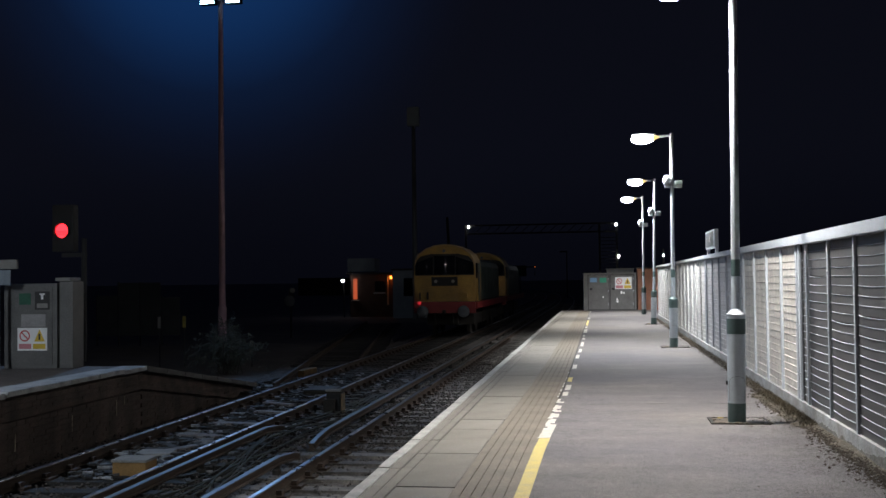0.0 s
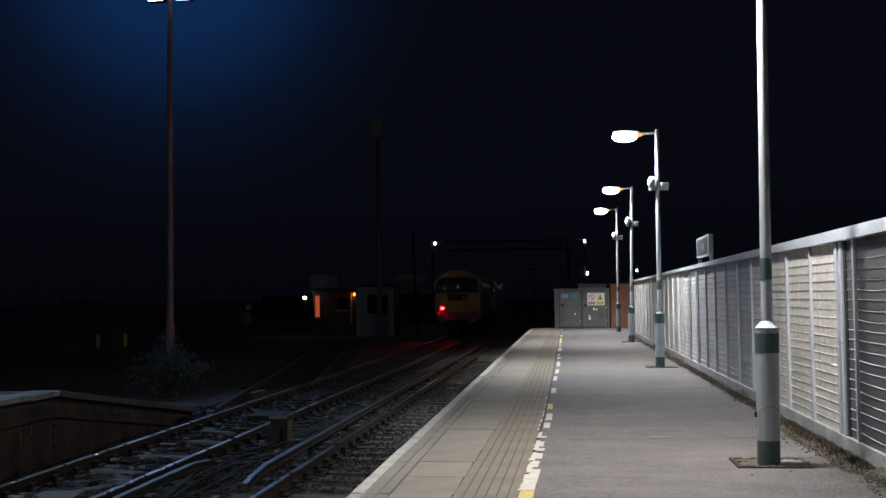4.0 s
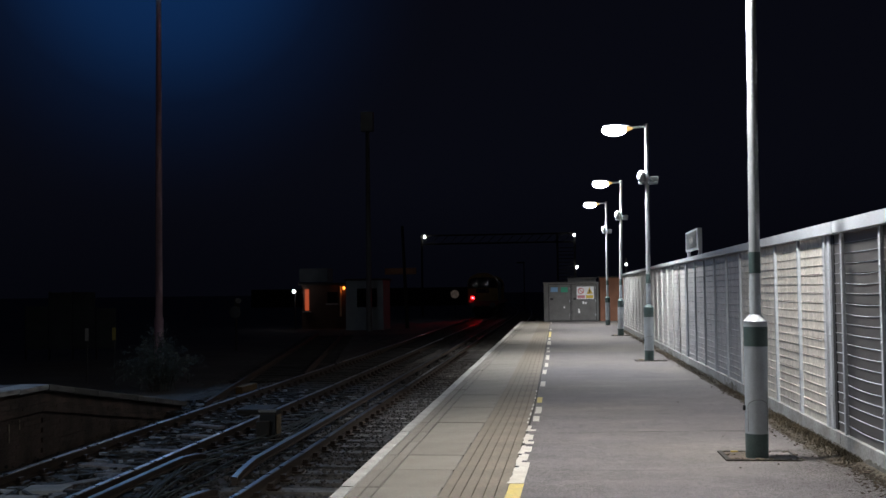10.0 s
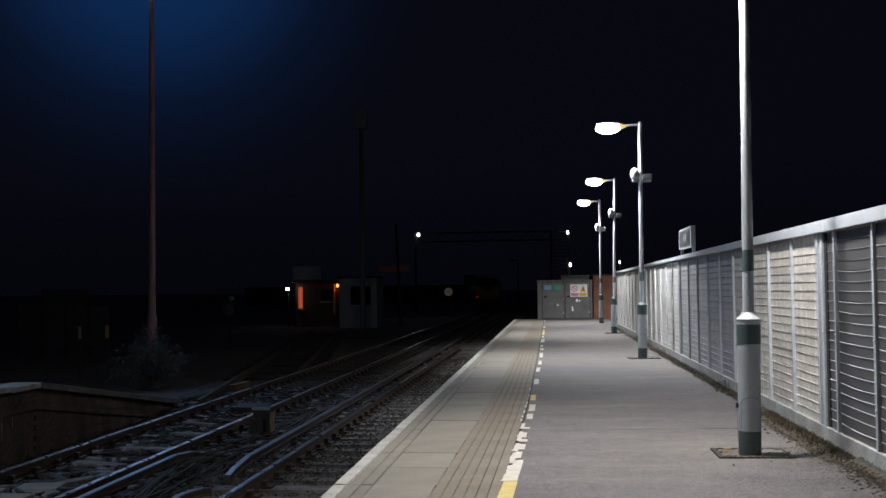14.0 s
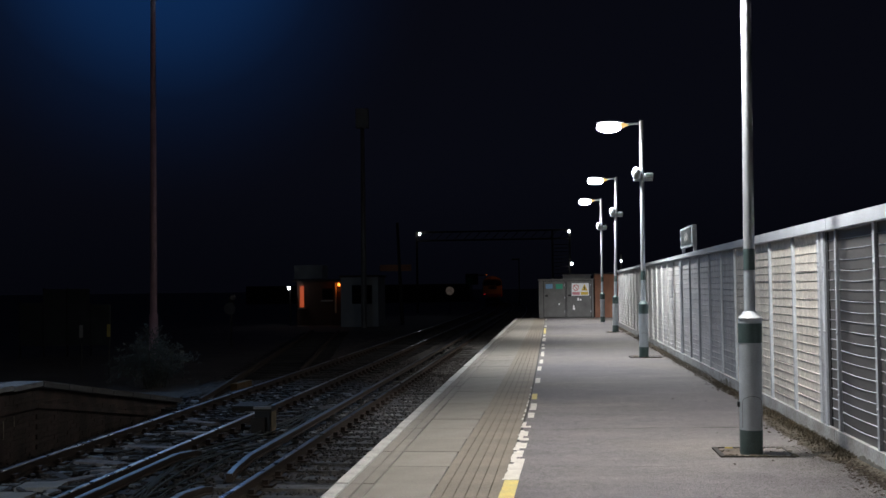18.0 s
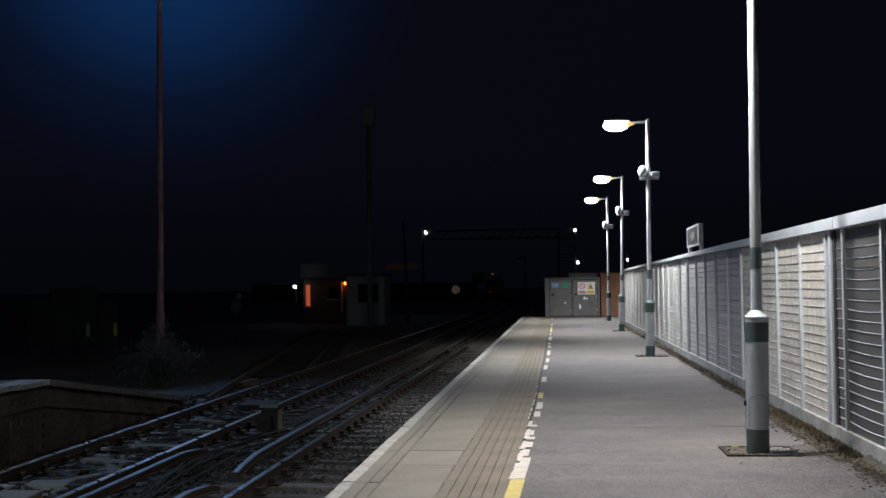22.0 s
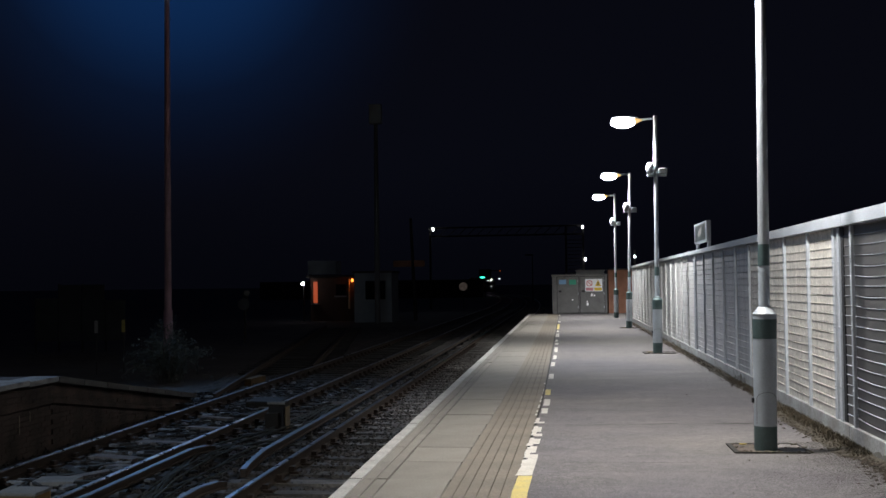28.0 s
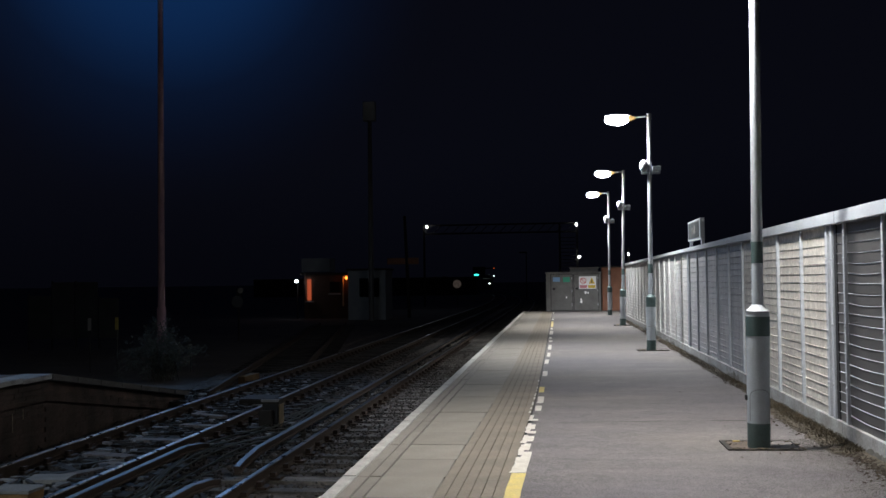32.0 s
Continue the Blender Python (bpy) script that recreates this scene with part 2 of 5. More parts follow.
DIRT = mat("fence_foot_dirt", (0.045, 0.038, 0.022), 0.95, 0, 0.6, 16, 70, 1.0, (0.105, 0.086, 0.060), 0.6)
SKIRT = mat("gravel_board", (0.44, 0.455, 0.46), 0.8, 0, 0.35, 4.5, 50, 0.25, (0.20, 0.19, 0.17), 1.0)
CABINET = mat("cabinet_grey_steel", (0.165, 0.163, 0.160), 0.5, 0.1, 0.3, 3, 40, 0.05, (0.105, 0.103, 0.100), 0.9)
SIGN_WHITE = mat("sign_white", (0.92, 0.92, 0.92), 0.5, 0, 0.08)
SIGN_RED = mat("sign_red", (0.6, 0.05, 0.05), 0.5, 0, 0.1)
SIGN_PINK = mat("faded_sign_red", (0.62, 0.25, 0.28), 0.5, 0, 0.1)
SIGN_YELLOW = mat("sign_yellow", (0.72, 0.5, 0.06), 0.5, 0, 0.1)
SIGN_BLUE = mat("sign_blue", (0.18, 0.36, 0.6), 0.5, 0, 0.1)
SIGN_GREEN = mat("sign_green", (0.03, 0.33, 0.2), 0.5, 0, 0.1)
SIGN_BLACK = mat("sign_black", (0.03, 0.03, 0.03), 0.5, 0, 0.1)
BLACK_STEEL = mat("black_steel", (0.012, 0.012, 0.013), 0.7, 0.0)
RUST_STEEL = mat("rust_primer_steel", (0.47, 0.30, 0.36), 0.6, 0.1, 0.3, 2, 40, 0.1)
LEAF = mat("dusty_bush_leaf", (0.115, 0.14, 0.122), 0.7, 0, 0.4, 5, 30, 0.1)
GRIT = mat("dark_grit", (0.075, 0.066, 0.056), 0.95, 0, 0.5, 20, 60, 0.2)
DRY_GRASS = mat("dry_moss_and_grass", (0.085, 0.062, 0.034), 0.9, 0, 0.6, 9, 60, 0.2, (0.038, 0.032, 0.018), 0.8)
LITTER = mat("leaf_litter", (0.06, 0.043, 0.028), 0.95, 0, 0.5, 20, 60, 0.4)
LOCO_YELLOW = mat("loco_yellow", (0.46, 0.27, 0.05), 0.5, 0, 0.3, 1.6, 30, 0.05, (0.26, 0.155, 0.04), 0.9)
LOCO_RED = mat("loco_red", (0.24, 0.022, 0.022), 0.5, 0, 0.15, 2, 40, 0.05)
LOCO_GREEN = mat("loco_dark_green", (0.03, 0.05, 0.04), 0.5, 0, 0.25, 2, 40, 0.05)
LOCO_ROOF = mat("loco_roof_tan", (0.36, 0.25, 0.13), 0.6, 0, 0.25, 2, 40, 0.05)
UNDER = mat("underframe_grime", (0.04, 0.035, 0.03), 0.85, 0.2)
GLASS = dull(mat("dark_glass", (0.010, 0.011, 0.013), 0.0, 0, 0.05, 2, 20, 0), 0.5)
for li in list(GLASS.node_tree.links):
    if li.to_socket.name == "Roughness":
        GLASS.node_tree.links.remove(li)
GLASS.node_tree.nodes["Principled BSDF"].inputs["Roughness"].default_value = 0.015
BUFFER = mat("buffer_steel", (0.13, 0.14, 0.155), 0.5, 0.4)
RENDERED = mat("pale_hut_wall", (0.34, 0.37, 0.38), 0.85, 0, 0.2, 1.2, 30, 0.1)
HUT_RED = mat("hut_boards", (0.085, 0.042, 0.027), 0.8, 0, 0.3, 2, 30, 0.2)
LAMP_GLOW = glow("lamp_diffuser_lit", (1.0, 0.98, 0.96), 158)
AMBER_GLOW = glow("amber_lamp_neck_lit", (1.0, 0.62, 0.22), 0.9)
STRIP_GLOW = glow("lit_orange_door_glass", (1.0, 0.17, 0.06), 0.36)
FLOOD_GLOW = glow("floodlight_lit", (0.40, 0.75, 1.0), 14)
RED_GLOW = glow("red_aspect_lit", (1.0, 0.02, 0.03), 3)
TAIL_GLOW = glow("tail_lamp_lit", (1.0, 0.0016, 0.0026), 440)
DIM_RED = glow("dim_red_lamp", (1.0, 0.03, 0.05), 0.35)
WHITE_GLOW = glow("white_lamp_lit", (0.9, 0.95, 1.0), 12)
ORANGE_GLOW = glow("sodium_lamp_lit", (1.0, 0.26, 0.035), 3.5)
GREEN_GLOW = glow("green_aspect_lit", (0.05, 1.0, 0.7), 3)


# ---------------- building blocks ----------------
def box(bm, x0, x1, y0, y1, z0, z1, bevel=0.0):
    r = bmesh.ops.create_cube(bm, size=1)
    vs = r["verts"]
    bmesh.ops.scale(bm, vec=(x1 - x0, y1 - y0, z1 - z0), verts=vs)
    bmesh.ops.translate(bm, vec=((x0 + x1) / 2, (y0 + y1) / 2, (z0 + z1) / 2), verts=vs)
    if bevel:
        es = list({e for v in vs for e in v.link_edges})
        bmesh.ops.bevel(bm, geom=es, offset=bevel, segments=2, affect="EDGES", profile=0.7)
    return bm


def rod(bm, a, b, r0, r1=None, n=20):
    a, b = Vector(a), Vector(b)
    d = b - a
    r = bmesh.ops.create_cone(bm, cap_ends=True, segments=n, radius1=r0, radius2=r0 if r1 is None else r1, depth=d.length)
    m = Matrix.Translation((a + b) / 2) @ d.to_track_quat("Z", "Y").to_matrix().to_4x4()
    bmesh.ops.transform(bm, matrix=m, verts=r["verts"])
    return bm


def ball(bm, c, rx, ry, rz, n=14):
    r = bmesh.ops.create_uvsphere(bm, u_segments=n, v_segments=n // 2 + 2, radius=1)
    bmesh.ops.transform(bm, matrix=Matrix.Translation(c) @ Matrix.Diagonal((rx, ry, rz, 1)), verts=r["verts"])
    return bm


def lathe(bm, profile, c=(0, 0, 0), n=28):
    rings = []
    for r, z in profile:
        rings.append([bm.verts.new((c[0] + r * math.cos(2 * math.pi * i / n), c[1] + r * math.sin(2 * math.pi * i / n), c[2] + z)) for i in range(n)])
    for a, b in zip(rings, rings[1:]):
        for i in range(n):
            bm.faces.new((a[i], a[(i + 1) % n], b[(i + 1) % n], b[i]))
    bm.faces.new(rings[-1])
    bm.faces.new(rings[0][::-1])
    return bm


def prism(bm, outline, y0, y1):
    """An outline in x and z, drawn out along y."""
    a = [bm.verts.new((x, y0, z)) for x, z in outline]
    b = [bm.verts.new((x, y1, z)) for x, z in outline]
    k = len(outline)
    for i in range(k):
        bm.faces.new((a[i], a[(i + 1) % k], b[(i + 1) % k], b[i]))
    bm.faces.new(a[::-1])
    bm.faces.new(b)
    bmesh.ops.recalc_face_normals(bm, faces=bm.faces[:])
    return bm


def mesh_of(name, bm, material, smooth=False):
    me = bpy.data.meshes.new(name)
    if smooth:
        bm.normal_update()
        for f in bm.faces:
            f.smooth = len(f.verts) <= 4
        for e in bm.edges:
            if len(e.link_faces) == 2 and e.calc_face_angle(0) > 0.7:
                e.smooth = False
    bm.to_mesh(me)
    bm.free()
    for m in material if isinstance(material, (list, tuple)) else [material]:
        me.materials.append(m)
    return me


def part(name, bm, material, parent=None, label="", smooth=False):
    """One mesh object under a thing or a part."""
    ob = new(name, mesh_of(name, bm, material, smooth))
    if parent:
        ob.parent = parent
    if label:
        ob["label"] = label
    return ob


def thing(name, label, category, at=(0, 0, 0), group="", kind="", turn=0):
    ob = new(name)
    ob.empty_display_size = 0.2
    ob.matrix_basis = pose(*at, 0, 0, turn)
    return tagged(ob, label, category, group, kind)


def B():
    return bmesh.new()


RAIL_Z = -0.90
GROUND_Z = -1.22


def bend(y):
    """How far the tracks swing to the west beyond the station."""
    return -0.00044 * max(0, y - 85) ** 2 - 0.00033 * max(0, y - 180) ** 2


# ---------------- ground and track bed ----------------
bm = B()
bmesh.ops.create_grid(bm, x_segments=30, y_segments=30, size=2500)
ground = part("ground", bm, EARTH)
ground.location.z = GROUND_Z
tagged(ground, "bare dark earth around the railway at night", "ground", kind="structure")


def ballast_bed():
    """Stones as an uneven sheet, fine near the platform and coarser away from it."""
    bm = B()
    ys = [3 + 0.055 * i for i in range(400)]
    while ys[-1] < 330:
        ys.append(ys[-1] + max(0.06, (ys[-1] - 20) * 0.03))
    xs = [-8.6 + 0.055 * i for i in range(132)]
    grid = []
    for y in ys:
        row = []
        for x in xs:
            amp = 0.032 if y < 45 else 0.02
            z = (-1.125 + (0.018 if x > -4.2 else 0.006) if y < 13 else -1.125 + (0.018 if x > -4.2 else 0.006) + min(1, (y - 13) / 4) * (0.02 if x > -4.2 else 0.018)) + amp * noise.noise((x * 11, y * 11, 0)) + 0.035 * noise.noise((x * 1.3, y * 0.9, 4))
            z -= 0.10 * max(0, (-7.6 - x))
            row.append(bm.verts.new((x + bend(y), y, z)))
        grid.append(row)
    for a, b in zip(grid, grid[1:]):
        for i in range(len(xs) - 1):
            bm.faces.new((a[i], a[i + 1], b[i + 1], b[i]))
    return bm


bed = part("track_bed", ballast_bed(), BALLAST)
tagged(bed, "dirty grey-brown stone ballast between the rails", "ballast", kind="stuff")


def lone_stones():
    bm = B()
    rng = random.Random(5)
    for _ in range(15000):
        y = 6 + 30 * rng.random() ** 1.3
        x = -8.2 + 6.5 * rng.random() ** (0.7 if y > 12 else 1.0)
        s = rng.uniform(0.014, 0.034)
        if y < 13 and x > -3.5 and rng.random() < 0.6:
            continue
        c = Vector((x, y, -1.09 + rng.uniform(-0.01, 0.02) + (0.025 if x > -4.2 and y > 13 else 0)))
        top, low = bm.verts.new(c + Vector((0, 0, s * 0.9))), bm.verts.new(c - Vector((0, 0, s)))
        ring = [bm.verts.new(c + Vector((math.cos(a) * s * rng.uniform(0.7, 1.3), math.sin(a) * s * rng.uniform(0.7, 1.3), rng.uniform(-0.3, 0.3) * s))) for a in (0, 1.26, 2.5, 3.8, 5.0)]
        for i in range(5):
            bm.faces.new((ring[i], ring[(i + 1) % 5], top))
            bm.faces.new((ring[(i + 1) % 5], ring[i], low))
    return bm


tagged(part("ballast_stones", lone_stones(), BALLAST), "loose broken ballast stones lying on the track bed", "stones", kind="stuff")

# ---------------- tracks ----------------
RAIL_OUT = [(-0.07, -0.159), (0.07, -0.159), (0.07, -0.148), (0.012, -0.125), (0.012, -0.045), (0.036, -0.034), (0.036, -0.012), (0.027, 0.0), (-0.027, 0.0), (-0.036, -0.012), (-0.036, -0.034), (-0.012, -0.045), (-0.012, -0.125), (-0.07, -0.148)]
COND_OUT = [(-0.05, -0.10), (0.05, -0.10), (0.05, -0.085), (0.03, -0.075), (0.042, -0.03), (0.042, -0.008), (0.034, 0.0), (-0.034, 0.0), (-0.042, -0.008), (-0.042, -0.03), (-0.03, -0.075), (-0.05, -0.085)]


def swept(outline, x, ys, z=0.0, dips=()):
    """A rail's outline swept along the track; its running top has the second material."""
    bm = B()
    rings = []
    for k, y in enumerate(ys):
        dz = z + (dips[k] if dips else 0)
        at = x(y) if callable(x) else x + bend(y)
        rings.append([bm.verts.new((at + px, y, pz + dz)) for px, pz in outline])
    n = len(outline)
    for a, b in zip(rings, rings[1:]):
        for i in range(n):
            f = bm.faces.new((a[i], b[i], b[(i + 1) % n], a[(i + 1) % n]))
            zs = [outline[i][1], outline[(i + 1) % n][1]]
            f.material_index = 1 if min(zs) > -0.02 else 0
    bm.faces.new(rings[0])
    bm.faces.new(rings[-1][::-1])
    bmesh.ops.recalc_face_normals(bm, faces=bm.faces[:])
    return bm


LINE = [0, 20, 40, 60, 80] + [80 + 8 * i for i in range(1, 32)]


def sleeper_mesh(name, half, material):
    bm = B()
    box(bm, -half, half, -0.125, 0.125, -0.13, 0.0)
    for v in bm.verts:
        v.co += Vector((random.uniform(-0.02, 0.02), random.uniform(-0.012, 0.012), random.uniform(-0.006, 0.006)))
    return mesh_of(name, bm, material)


SLEEPERS = [sleeper_mesh("sleeper", 1.3, TIMBER) for _ in range(4)]
OILY = [sleeper_mesh("sleeper", 1.3, TIMBER_DARK) for _ in range(4)]


def chair_mesh():
    bm = B()
    box(bm, -0.19, 0.19, -0.10, 0.10, 0.0, 0.03)
    box(bm, -0.12, -0.05, -0.05, 0.05, 0.03, 0.085)
    box(bm, 0.05, 0.12, -0.05, 0.05, 0.03, 0.085)
    return mesh_of("rail_chair", bm, CHAIR)


CHAIRS = chair_mesh()


def railway_track(near, far, start, spacing, label, timbers):
    t = thing("railway_track", label, "railway track", kind="")
    for x in (near, far):
        part("rail", swept(RAIL_OUT, x, LINE, RAIL_Z), [RAIL_SIDE, RAIL_HEAD], t, "rusty rail with a polished running head", True)
    mid, y, k = (near + far) / 2, start, 0
    while y < 105:
        s = new("sleeper", timbers[k % 4])
        s.parent = t
        s.matrix_basis = pose(mid + bend(y) + random.uniform(-0.03, 0.03), y, RAIL_Z - 0.165 + random.uniform(-0.012, 0.004), 0, 0, random.uniform(-0.7, 0.7))
        if y < 42:
            for x in (near, far):
                c = new("rail_chair", CHAIRS)
                c.parent = t
                c.matrix_basis = pose(x, y, RAIL_Z - 0.165)
        y += spacing
        k += 1
    return t


RAIL_A, RAIL_B, RAIL_C, RAIL_D = -7.02, -5.48, -3.61, -2.105
railway_track(RAIL_D, RAIL_C, 4.2, 0.61, "track with rusty rails on weathered timber sleepers beside the platform", SLEEPERS)
railway_track(RAIL_B, RAIL_A, 6.1, 0.63, "second track with blue-lit rails on dirty timber sleepers", OILY)


def conductor_rail(x, y0, y1, label, ramps):
    t = thing("conductor_rail", label, "conductor rail")
    ys, dips = [], []
    if "near" in ramps:
        ys += [y0, y0 + 0.25, y0 + 0.9]
        dips += [-0.10, -0.055, 0]
    else:
        ys.append(y0)
        dips.append(0)
    y = max(ys[-1] + 6, 20)
    while y < y1 - 2:
        ys.append(y)
        dips.append(0)
        y += 10
    if "far" in ramps:
        ys += [y1 - 0.9, y1 - 0.25, y1]
        dips += [0, -0.055, -0.10]
    else:
        ys.append(y1)
        dips.append(0)
    part("rail", swept(COND_OUT, x, ys, RAIL_Z + 0.085, dips), [RAIL_SIDE, COND_HEAD], t, "", True)
    y = y0 + 0.6
    while y < min(y1, 60) - 0.3:
        bm = lathe(B(), [(0.06, 0), (0.06, 0.05), (0.045, 0.07), (0.05, 0.12)], (x, y, RAIL_Z - 0.14), 12)
        part("insulator", bm, UNDER, t, "sooty ceramic insulator")
        y += 2.8
    return t


conductor_rail(-4.0, 12.75, 230, "raised third rail with a ramped end beside the near track", ("near",))


def siding():
    """A track that leaves the second one to the west, short of the huts."""
    def outer(y):
        return -7.40 - 0.165 * (y - 21.6)

    def inner(y):
        return outer(y) + 1.52

    t = thing("railway_track", "dim siding with rusty rails leaving the second track", "railway track")
    part("rail", swept(RAIL_OUT, outer, [21.6 + 4.8 * i for i in range(9)], RAIL_Z - 0.006), [RAIL_SIDE, RAIL_SIDE], t, "rusty rail", True)
    part("rail", swept(RAIL_OUT, inner, [29.5 + 6.1 * i for i in range(6)], RAIL_Z - 0.006), [RAIL_SIDE, RAIL_SIDE], t, "rusty rail", True)
    y, k = 29.0, 0
    while y < 60:
        s = new("sleeper", OILY[k % 4])
        s.parent = t
        s.matrix_basis = pose(outer(y) + 0.76, y, RAIL_Z - 0.168, 0, 0, 9.4 + random.uniform(-0.8, 0.8))
        y += 0.66
        k += 1
    bm = B()
    rows = []
    for i in range(190):
        y = 24 + 0.2 * i
        x0 = outer(y) - 1.0
        x1 = -8.4
        rows.append([bm.verts.new((x0 + (x1 - x0) * f / 14, y, (-1.13 if 0 < f < 14 else -1.24) + 0.045 * noise.noise((x0 * 7 + f * 3.1, y * 6, 2)))) for f in range(15)])
    for a, b in zip(rows, rows[1:]):
        for j in range(14):
            bm.faces.new((a[j], a[j + 1], b[j + 1], b[j]))
    tagged(part("siding_bed", bm, BALLAST), "dark rough ballast under the siding", "ballast", kind="stuff")
    return t


siding()
conductor_rail(-3.98, 2.0, 11.95, "raised third rail ending in a ramp on the track bed", ("far",))
conductor_rail(-5.02, 2.0, 14.6, "raised third rail beside the second track, ramped at its end", ("far",))

# cables lying in the space between the tracks
rng = random.Random(11)
ORANGE_TIMBER = mat("orange_timber", (0.33, 0.19, 0.065), 0.8, 0, 0.3)
CABLE = mat("grey_cable", (0.030, 0.038, 0.031), 0.8, 0, 0.4)


def cable(pts, r):
    cu = bpy.data.curves.new("cable", "CURVE")
    cu.dimensions, cu.bevel_depth, cu.bevel_resolution, cu.resolution_u = "3D", r, 2, 8
    sp = cu.splines.new("BEZIER")
    sp.bezier_points.add(len(pts) - 1)
    for bp, p in zip(sp.bezier_points, pts):
        bp.co = p
        bp.handle_left_type = bp.handle_right_type = "AUTO"
    cu.materials.append(CABLE)
    ob = new("cable", cu)
    me = bpy.data.meshes.new_from_object(ob)
    bpy.data.objects.remove(ob)
    tagged(new("cable", me), "grey-green power cable lying in loops on the ballast", "cable", "cables between the tracks")


for k in range(9):
    x, pts = -4.95 + 0.085 * k, []
    for i in range(8):
        y = 9.2 + 1.75 * i + rng.uniform(-0.4, 0.4)
        f = i / 7
        pts.append((x + 0.05 * f + rng.uniform(-0.10, 0.10) + 0.16 * math.sin(i * 1.3 + k * 0.4), y, -1.03 + 0.05 * rng.random() + (0.06 if 1 < i < 4 else 0)))
    pts[-1] = (pts[-1][0], pts[-1][1], -1.12)
    cable(pts, rng.uniform(0.008, 0.015))


def track_debris():
    """Pale flat scraps, packing pieces and wedges strewn between the rails."""
    verts, faces = [], []
    rng = random.Random(17)
    for _ in range(800):
        y = 10.5 + 15 * rng.random() ** 1.2
        x = rng.uniform(-6.8, -5.75) if rng.random() < 0.72 else rng.uniform(-5.3, -4.3)
        if _ > 700:
            x, y = rng.uniform(-8.2, -7.2), rng.uniform(20.6, 23.4)
        a, w, d = rng.uniform(0, 3.14), rng.uniform(0.015, 0.06), rng.uniform(0.02, 0.05) + 0.13 * rng.random() ** 3
        z, hh = -1.062 + rng.uniform(0, 0.03), rng.uniform(0.01, 0.04)
        k = len(verts)
        for dz in (0, hh):
            for sx, sy in ((-1, -1), (1, -1), (1, 1), (-1, 1)):
                px, py = sx * d, sy * w
                verts.append((x + px * math.cos(a) - py * math.sin(a), y + px * math.sin(a) + py * math.cos(a), z + dz))
        faces += [(k + 4, k + 5, k + 6, k + 7), (k, k + 1, k + 5, k + 4), (k + 1, k + 2, k + 6, k + 5), (k + 2, k + 3, k + 7, k + 6), (k + 3, k, k + 4, k + 7)]
    me = bpy.data.meshes.new("track_debris")
    me.from_pydata(verts, [], faces)
    me.materials.append(mat("dark_scrap", (0.055, 0.052, 0.049), 0.9, 0, 0.5, 4, 30, 0.2))
    me.materials.append(mat("pale_scrap", (0.36, 0.365, 0.37), 0.85, 0, 0.5, 4, 30, 0.2, (0.11, 0.11, 0.11), 0.6))
    for f in me.polygons:
        f.material_index = 1 if (f.index // 5) % 6 == 0 else 0
    return new("track_debris", me)


GREY_PLANK = mat("weathered_grey_plank", (0.25, 0.247, 0.243), 0.9, 0, 0.4, 5, 45, 0.3, (0.13, 0.098, 0.094), 0.9)
tagged(track_debris(), "pale stone and timber scraps between the rails", "debris", kind="stuff")
for x, y, w, d, a in ((-6.05, 12.9, 0.09, 0.55, -28), (-6.3, 14.2, 0.12, 0.4, 70), (-6.15, 15.6, 0.1, 0.45, 82), (-5.9, 17.2, 0.1, 0.5, 75), (-6.35, 18.6, 0.08, 0.4, 60), (-5.85, 13.5, 0.08, 0.3, 80)):
    t = thing("loose_plank", "short pale plank lying between the rails", "plank", (x, y, -1.06), "loose planks between the rails", turn=a)
    part("plank", box(B(), -w, w, -d, d, 0, 0.05, 0.006), GREY_PLANK, t)


def equipment_box(x, y, w, d, hgt, z, label, m=None, top=None):
    t = thing("equipment_box", label, "box", (x, y, z))
    part("body", box(B(), -w / 2, w / 2, -d / 2, d / 2, 0, hgt * 0.86, 0.012), m or CABINET, t)
    part("lid", box(B(), -w / 2 - 0.015, w / 2 + 0.015, -d / 2 - 0.015, d / 2 + 0.015, hgt * 0.86, hgt, 0.012), top or COPING, t, "weathered lid")
    return t


eb = equipment_box(-4.83, 17.4, 0.27, 0.30, 0.50, -1.10, "small dark trackside box with a pale lid and a junction box", BLACK_STEEL, UNDER)
# pale rim and tan side paint the light falling on the dark box
part("lid_rim", box(B(), -0.15, 0.15, -0.168, -0.13, 0.47, 0.512, 0.004), COPING, eb, "pale strip painting light on the lid's front edge")
part("side_plate", box(B(), 0.1505, 0.16, -0.14, 0.15, 0.05, 0.42, 0.003), mat("tan_plate", (0.20, 0.15, 0.085), 0.85, 0, 0.4, 5, 40, 0.2), eb, "tan plate painting lamplight on the side facing the platform")
part("junction_box", box(B(), -0.17, 0.05, -0.24, -0.152, 0.08, 0.33, 0.01), UNDER, eb, "smaller dark junction box")
equipment_box(-5.92, 10.95, 0.46, 0.36, 0.26, -1.10, "wooden trackside box with a pale lid between the rails", ORANGE_TIMBER)
ls = thing("loose_slab", "flat pale stone slab lying between the rails", "slab", (-6.28, 12.45, -1.06), turn=8)
part("slab", box(B(), -0.27, 0.25, -0.20, 0.22, 0, 0.055, 0.01), COPING, ls)
equipment_box(-5.95, 20.6, 0.65, 0.8, 0.2, -1.11, "low dark cover plate beside the rail", UNDER, TIMBER_DARK)
tb = thing("timber_baulk", "orange-brown timber baulk lying beside the rail", "timber", (-7.85, 26.1, -1.2), turn=-3)
part("baulk", box(B(), -0.09, 0.09, -0.55, 0.55, 0, 0.25, 0.012), mat("faded_orange_timber", (0.19, 0.115, 0.045), 0.85, 0, 0.4, 5, 40, 0.2), tb)

# ---------------- the platform ----------------
EDGE, BACK, FAR_END, NEAR_END = -1.51, 2.95, 47.0, -7.0


